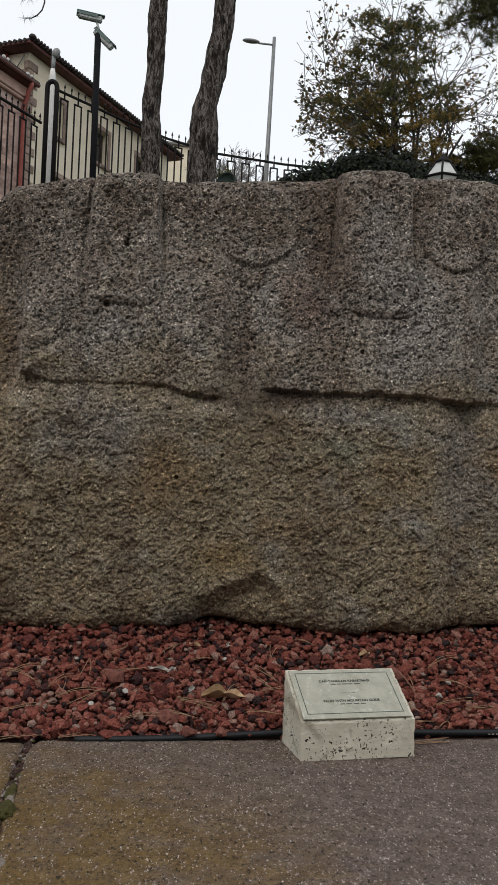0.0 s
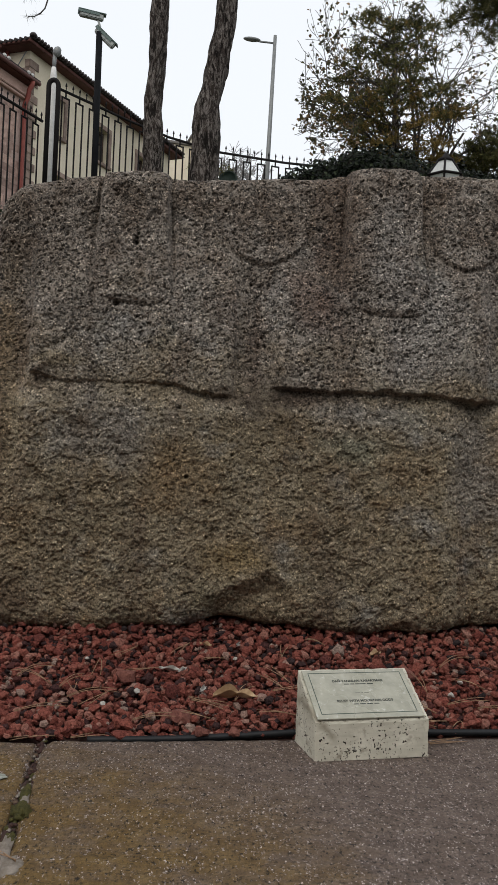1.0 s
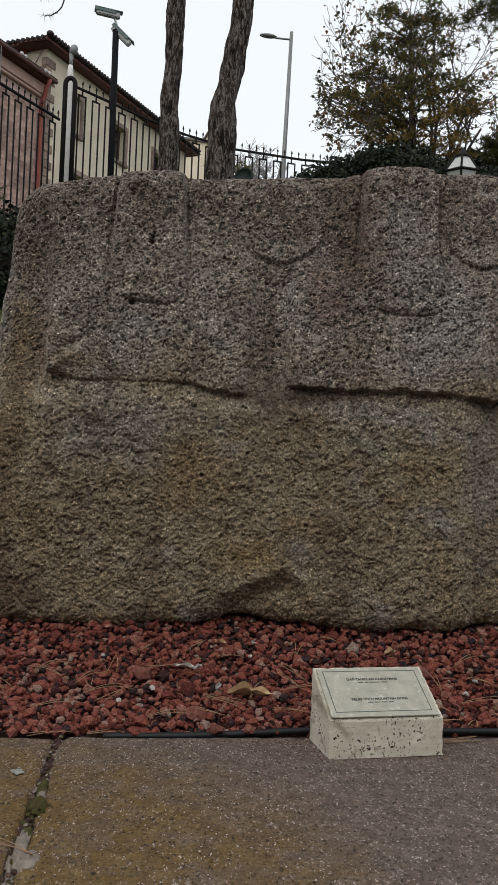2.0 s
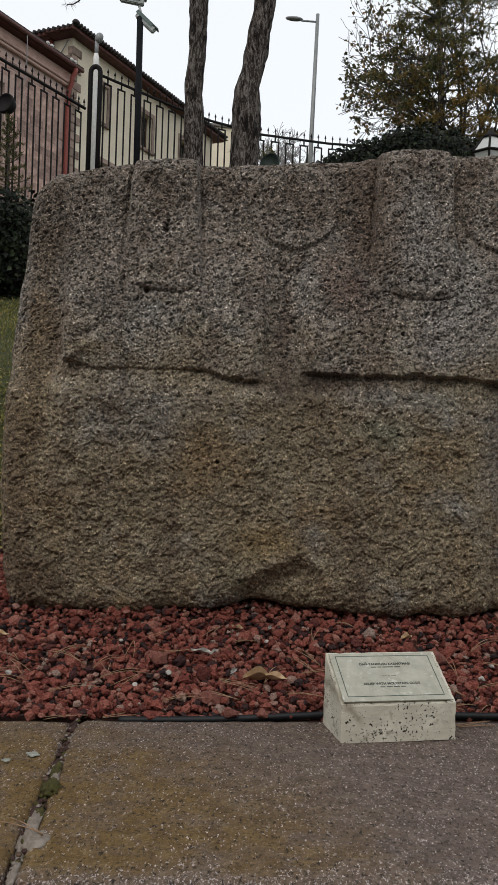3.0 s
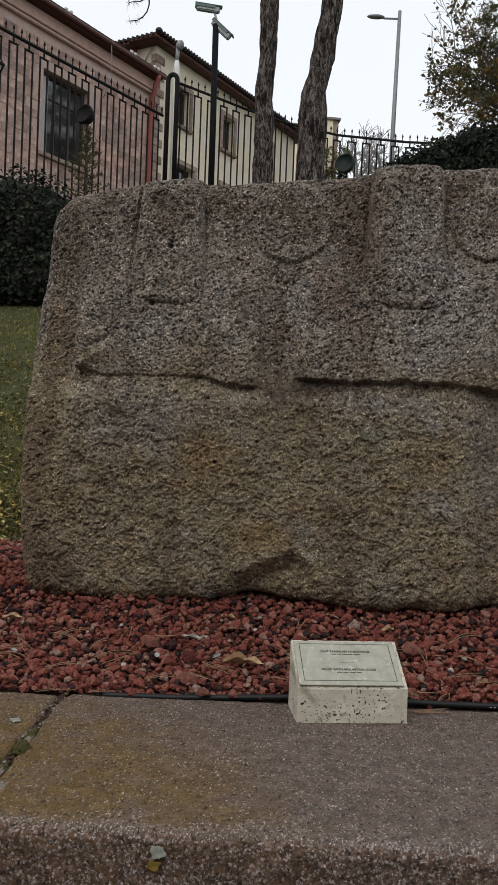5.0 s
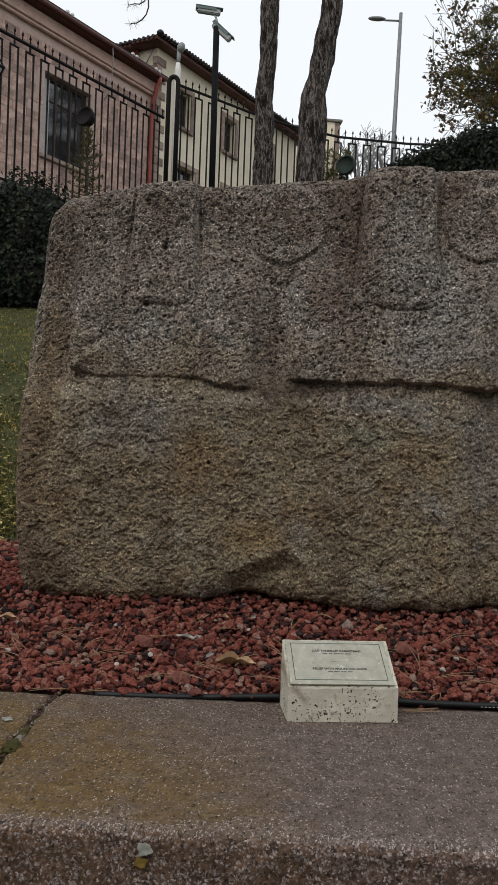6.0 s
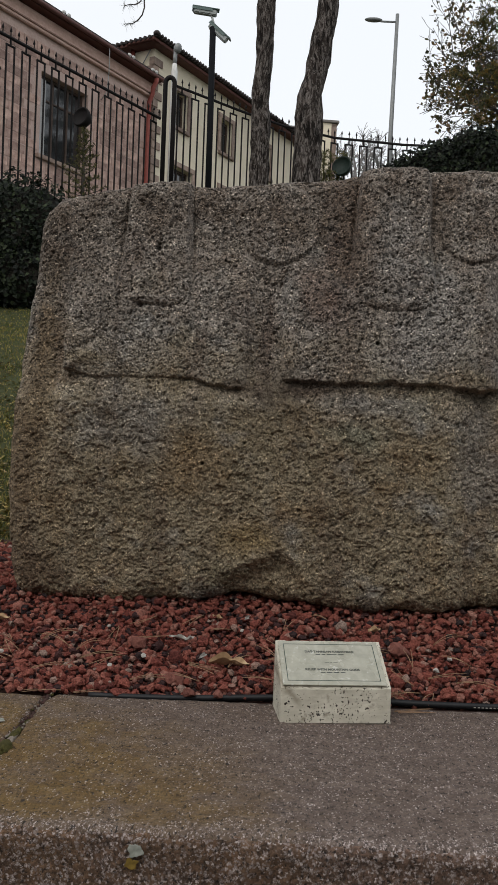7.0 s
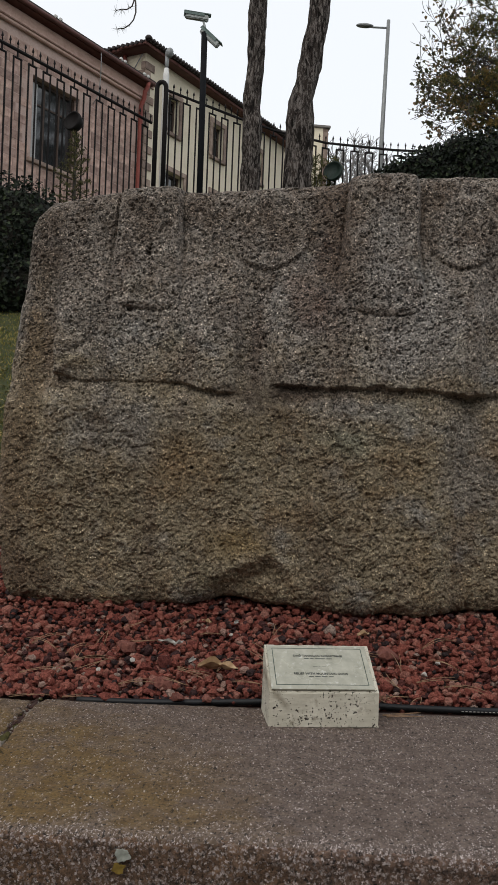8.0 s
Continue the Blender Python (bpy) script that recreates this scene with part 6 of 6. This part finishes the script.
def far_house():
    m = pose(-0.9, 40, 0, 0, 0, 12)
    house = empty("house", m, "distant cream house with a flat roof and a stair tower", "house")
    part("wall", box_mesh("wall", (-9, 0, 4.5), (-0.06, 9, 14.92), YELLOW, 0.02), house)
    part("parapet", box_mesh("parapet", (-9.1, -0.12, 14.92), (-0.06, 9.1, 15.04), CONCRETE, 0.02), house)
    tower = part("tower", box_mesh("tower", (-0.05, -0.06, 4.5), (0.56, 2.4, 15.30), YELLOW, 0.01), house, "cream stair tower")
    part("side_cladding", box_mesh("side_cladding", (0.563, -0.06, 4.5), (0.80, 2.4, 15.30), QUOIN, 0.01), tower, "brown stone side")
    part("roof_slab", box_mesh("roof_slab", (-0.13, -0.16, 15.304), (0.90, 2.5, 15.42), CONCRETE, 0.02), tower, "thin grey roof slab")
    for k in range(3):
        w = part("window", box_mesh("window", (-2.2 - 2.4 * k, -0.02, 12.6), (-1.2 - 2.4 * k, 0.05, 14.0), WOOD, 0.01), house)
        part("pane", box_mesh("pane", (-2.1 - 2.4 * k, -0.03, 12.7), (-1.3 - 2.4 * k, -0.021, 13.9), GLASS), w)


far_house()


# ---- fence on the terrace ----
def picket_hoop(tall, width):
    v, f = [], []
    h = width / 2
    for pts in ([(-h, 0, 0), (-h, 0, tall)], [(h, 0, 0), (h, 0, tall)], [(-h - 0.011, 0, tall), (h + 0.011, 0, tall)], [(0, 0, tall), (0, 0, tall + 0.12)]):
        a, b = tube(pts, 0.0165, 6)
        f += [tuple(i + len(v) for i in q) for q in b]
        v += a
    return mesh_of("picket_hoop", v, f, IRON, False)


FINIAL = lathe_mesh("finial", [(0.009, 0), (0.009, 0.085), (0.021, 0.10), (0.014, 0.13), (0.0, 0.175)], IRON, 6)


def fence_run(points, rail, foot, unit, label):
    """An iron fence along a line: rails, hooped pickets and spear tips."""
    pts = [Vector((x, y, 0)) for x, y in points]
    thing = empty("fence", pose(pts[0].x, pts[0].y, 0), label, "fence")
    origin = pts[0]
    tall = rail - 0.12 - foot
    hoop = picket_hoop(tall, unit * 0.5)
    for z, r in ((rail, 0.026), (foot + 0.12, 0.022)):
        part("rail", tube_mesh("rail", [(p.x - origin.x, p.y - origin.y, z) for p in pts], r, IRON, 8, False), thing)
    total = [0.0]
    for a, b in zip(pts, pts[1:]):
        total.append(total[-1] + (b - a).length)

    def at(s):
        k = max(i for i in range(len(pts) - 1) if total[i] <= s)
        d = (pts[k + 1] - pts[k]).normalized()
        return pts[k] + d * (s - total[k]) - origin, math.degrees(math.atan2(d.y, d.x))

    s = unit * 0.5
    while s < total[-1]:
        p, a = at(s)
        part("picket_hoop", hoop, thing, m=pose(p.x, p.y, foot, 0, 0, a))
        part("finial", FINIAL, thing, m=pose(p.x, p.y, rail))
        if s + unit / 2 < total[-1]:
            p, a = at(s + unit / 2)
            part("finial", FINIAL, thing, m=pose(p.x, p.y, rail))
        s += unit
    return thing


fence_run([(-6.8, 8.4), (-4.921, 12.28), (-3.16, 15.86)], 6.65, 4.35, 0.318, "black iron fence with hooped pickets and spear tips")
fence_run([(-2.86, 15.70), (-1.70, 17.03), (-0.96, 17.77), (0.09, 18.47), (1.55, 18.88), (3.4, 19.1), (7.0, 19.2)], 7.2, 4.8, 0.325, "curving black iron fence with hooped pickets and spear tips")
tagged(new("terrace_wall", box_mesh("terrace_wall", (-0.15, -0.1, 0.0), (9.0, 0.1, 1.0), CONCRETE, 0.02)), "low concrete terrace wall under the fence", "wall", kind="structure").matrix_world = Matrix.Translation((-6.9, 8.2, 3.4)) @ Matrix.Rotation(math.atan2(0.9, 0.437), 4, "Z")


def gate_hoop():
    thing = empty("fence_post", pose(-2.94, 15.6, 4.7), "tall black hooped iron fence post", "fence post")
    pts = [(-0.085, 0, 0), (-0.085, 0, 2.5)] + [(-0.085 * math.cos(a), 0, 2.5 + 0.11 * math.sin(a)) for a in np.linspace(0.3, math.pi - 0.3, 9)] + [(0.085, 0, 2.5), (0.085, 0, 0)]
    part("hoop", tube_mesh("hoop", pts, 0.043, IRON, 10), thing)
    part("foot_plate", box_mesh("foot_plate", (-0.2, -0.1, -0.02), (0.2, 0.1, 0.02), IRON, 0.005), thing)


gate_hoop()


def white_post_lamp():
    thing = empty("post_lamp", pose(-3.75, 20.0, 5.0), "white pole with a small grey lamp head", "lamp")
    part("pole", tube_mesh("pole", [(0, 0, 0), (0, 0, 4.25), (0.0, 0, 4.45)], [0.075, 0.075, 0.05], WHITE_PIPE, 12), thing)
    part("collar", tube_mesh("collar", [(0, 0, 4.4), (0.01, 0, 4.75)], 0.045, STEEL, 10), thing)
    part("head", lathe_mesh("head", [(0.04, 0), (0.08, 0.04), (0.095, 0.12), (0.08, 0.19), (0.04, 0.23), (0.0, 0.24)], STEEL, 14), thing, "rounded grey lamp head", pose(0.02, 0, 4.70, 0, 18, 0))


white_post_lamp()


def security_pole():
    thing = empty("security_camera_pole", pose(-2.11, 15.3, 4.6), "dark pole carrying two grey security cameras", "security camera")
    part("pole", tube_mesh("pole", [(0.0, 0, 0), (-0.01, 0, 1.8), (-0.025, 0, 3.48)], 0.056, POLE_DARK, 14), thing)

    def housing(m, bracket):
        bm = bmesh.new()
        add_box(bm, (-0.24, -0.055, -0.055), (0.18, 0.055, 0.045), 0.016)
        body = part("camera_body", bm_mesh("camera_body", bm, CAM_GREY), thing, "grey camera housing", m)
        bm = bmesh.new()
        add_box(bm, (-0.27, -0.068, 0.046), (0.22, 0.068, 0.066), 0.006)
        add_box(bm, (-0.27, -0.068, 0.0), (0.10, -0.060, 0.046), 0.002)
        add_box(bm, (-0.27, 0.060, 0.0), (0.10, 0.068, 0.046), 0.002)
        part("sunshield", bm_mesh("sunshield", bm, CAM_TOP), body, "grey-green sunshield")
        part("front_glass", tube_mesh("front_glass", [(-0.238, 0, -0.005), (-0.246, 0, -0.005)], 0.042, GLASS, 16), body, "dark lens window")
        part("bracket", tube_mesh("bracket", bracket, 0.022, CAM_GREY, 8), thing)

    housing(pose(-0.14, -0.02, 3.75, 0, 4, 12), [(-0.025, 0, 3.46), (-0.02, 0, 3.58), (-0.06, 0, 3.70)])
    housing(pose(0.10, 0.02, 3.37, 0, 42, 0), [(-0.06, -0.03, 3.50), (0.02, 0, 3.42)])


security_pole()


def street_lamp():
    thing = empty("street_lamp", pose(1.60, 25.6, 5.0), "tall grey street lamp with a flat head", "street lamp")
    part("pole", tube_mesh("pole", [(0, 0, 0), (0.02, 0, 4.5), (0.09, 0, 8.28)], [0.080, 0.068, 0.052], STEEL, 12), thing)
    part("arm", tube_mesh("arm", [(0.08, 0, 8.05), (-0.35, 0, 8.07), (-0.45, 0, 8.09)], 0.028, STEEL, 8), thing)
    bm = bmesh.new()
    bmesh.ops.create_icosphere(bm, subdivisions=3, radius=1, matrix=Matrix.LocRotScale((-0.60, 0, 8.12), Euler((0, radians(3), 0)), (0.26, 0.11, 0.06)))
    part("head", bm_mesh("head", bm, STEEL, True), thing, "flat oval lamp head")


street_lamp()
lantern(3.215, 12.0, 3.15, 4.55, 0.46, 0.262, "white six-sided park lantern on a black post", 1)
lantern(-3.70, 9.0, 2.05, 4.50, 0.40, 0.20, "white six-sided park lantern beside the ivy hedge", 2)


def round_spotlight(x, y, z, base, radius, label, paint):
    thing = empty("spotlight", pose(x, y, base), label, "spotlight", "round garden spotlights")
    h = z - base
    part("stand", tube_mesh("stand", [(0.03, 0.05, 0), (0.03, 0.05, h)], 0.02, IRON, 8), thing)
    me = lathe_mesh("housing", [(radius * 0.3, -0.16), (radius * 0.75, -0.10), (radius, 0.0), (radius, 0.05), (radius * 0.86, 0.052), (radius * 0.84, 0.03), (0.0, 0.03)], paint, 22)
    part("housing", me, thing, "round lamp housing", pose(0, 0, h, 78, 0, -25))


round_spotlight(-3.90, 13.4, 5.76, 4.4, 0.16, "round black spotlight on a thin stand by the fence", IRON)
round_spotlight(0.275, 17.0, 6.13, 4.8, 0.20, "round dark green spotlight beside the pine trunk", LAMP_GREEN)


def young_conifer():
    thing = empty("young_conifer", pose(-3.72, 13.0, 4.0), "small sparse conifer growing by the fence", "tree")
    part("trunk", tube_mesh("trunk", [(0, 0, -0.4), (0.0, 0, 0.7), (-0.02, 0, 1.40)], [0.03, 0.022, 0.008], TWIG, 7), thing)
    r = rng(91)
    spots = []
    for k in range(52):
        z = 0.1 + 1.25 * k / 52
        a = k * 2.4
        reach = 0.42 * (1.45 - z) * r.uniform(0.6, 1.1)
        end = (math.cos(a) * reach, math.sin(a) * reach, z + 0.10)
        pts = [(0, 0, z), (end[0] * 0.5, end[1] * 0.5, z + 0.03), end]
        part("branch", tube_mesh("branch", pts, [0.008, 0.006, 0.004], TWIG, 4), thing)
        for t in np.linspace(0.3, 1, 5):
            spots.append(np.array([end[0] * t, end[1] * t, z + 0.10 * t]) + r.normal(0, 0.012, 3))
    v, f = needle_tufts(spots, 92, 0.060, 0.010, 15)
    tagged(part("needles", quads_mesh("needles", v, f, NEEDLE), thing), kind="stuff")


young_conifer()


def small_shrub():
    thing = empty("shrub", pose(-0.02, 17.2, 4.8), "small dark brownish evergreen shrub by the fence", "shrub")
    r = rng(95)
    spots = []
    for k in range(22):
        a = k * 2.4
        end = np.array([math.cos(a) * 0.33, math.sin(a) * 0.2, 0.9 + 0.75 * r.random()])
        pts = wandering((0, 0, 0), end, 6, 0.02, 300 + k)
        part("branch", tube_mesh("branch", pts, np.linspace(0.014, 0.005, 6), TWIG, 5), thing)
        for q in range(22):
            spots.append(pts[r.integers(3, 6)] + r.normal(0, 0.07, 3))
    v, f = needle_tufts(spots, 96, 0.09, 0.013, 14)
    tagged(part("needles", quads_mesh("needles", v, f, NEEDLE), thing), kind="stuff")


small_shrub()

# ---- stone blocks of the pink house ----
COURSE = 0.205
block_shapes = []
for w in (0.26, 0.34, 0.42, 0.50):
    for proud in (0.005, 0.011):
        bm = bmesh.new()
        add_box(bm, (0.005, -proud, 0.005), (w - 0.005, 0.004, COURSE - 0.006), 0.0)
        for e in bm.verts:
            if e.co.y < 0:
                e.co += Vector((0.006 if e.co.x < w / 2 else -0.004, 0, 0.004 if e.co.z < 0.1 else -0.006))
        block_shapes.append((w, bm_mesh("stone_block", bm, PINK_STONE)))
br = rng(101)
z = 6.3
while z < 9.76 - COURSE:
    u = -5.6 - br.uniform(0, 0.3)
    while u < 0.25:
        w, me = block_shapes[br.integers(8)]
        if u + w > 0.30:
            break
        inside = u + w > BIG[0] - 0.02 and u < BIG[1] + 0.02 and z + COURSE > BIG[2] - 0.1 and z < BIG[3] + 0.02
        if not inside:
            part("stone_block", me, PINK, m=pose(u, 0, z + br.uniform(-0.004, 0.004), 0, br.uniform(-0.8, 0.8), 0))
        u += w
    z += COURSE
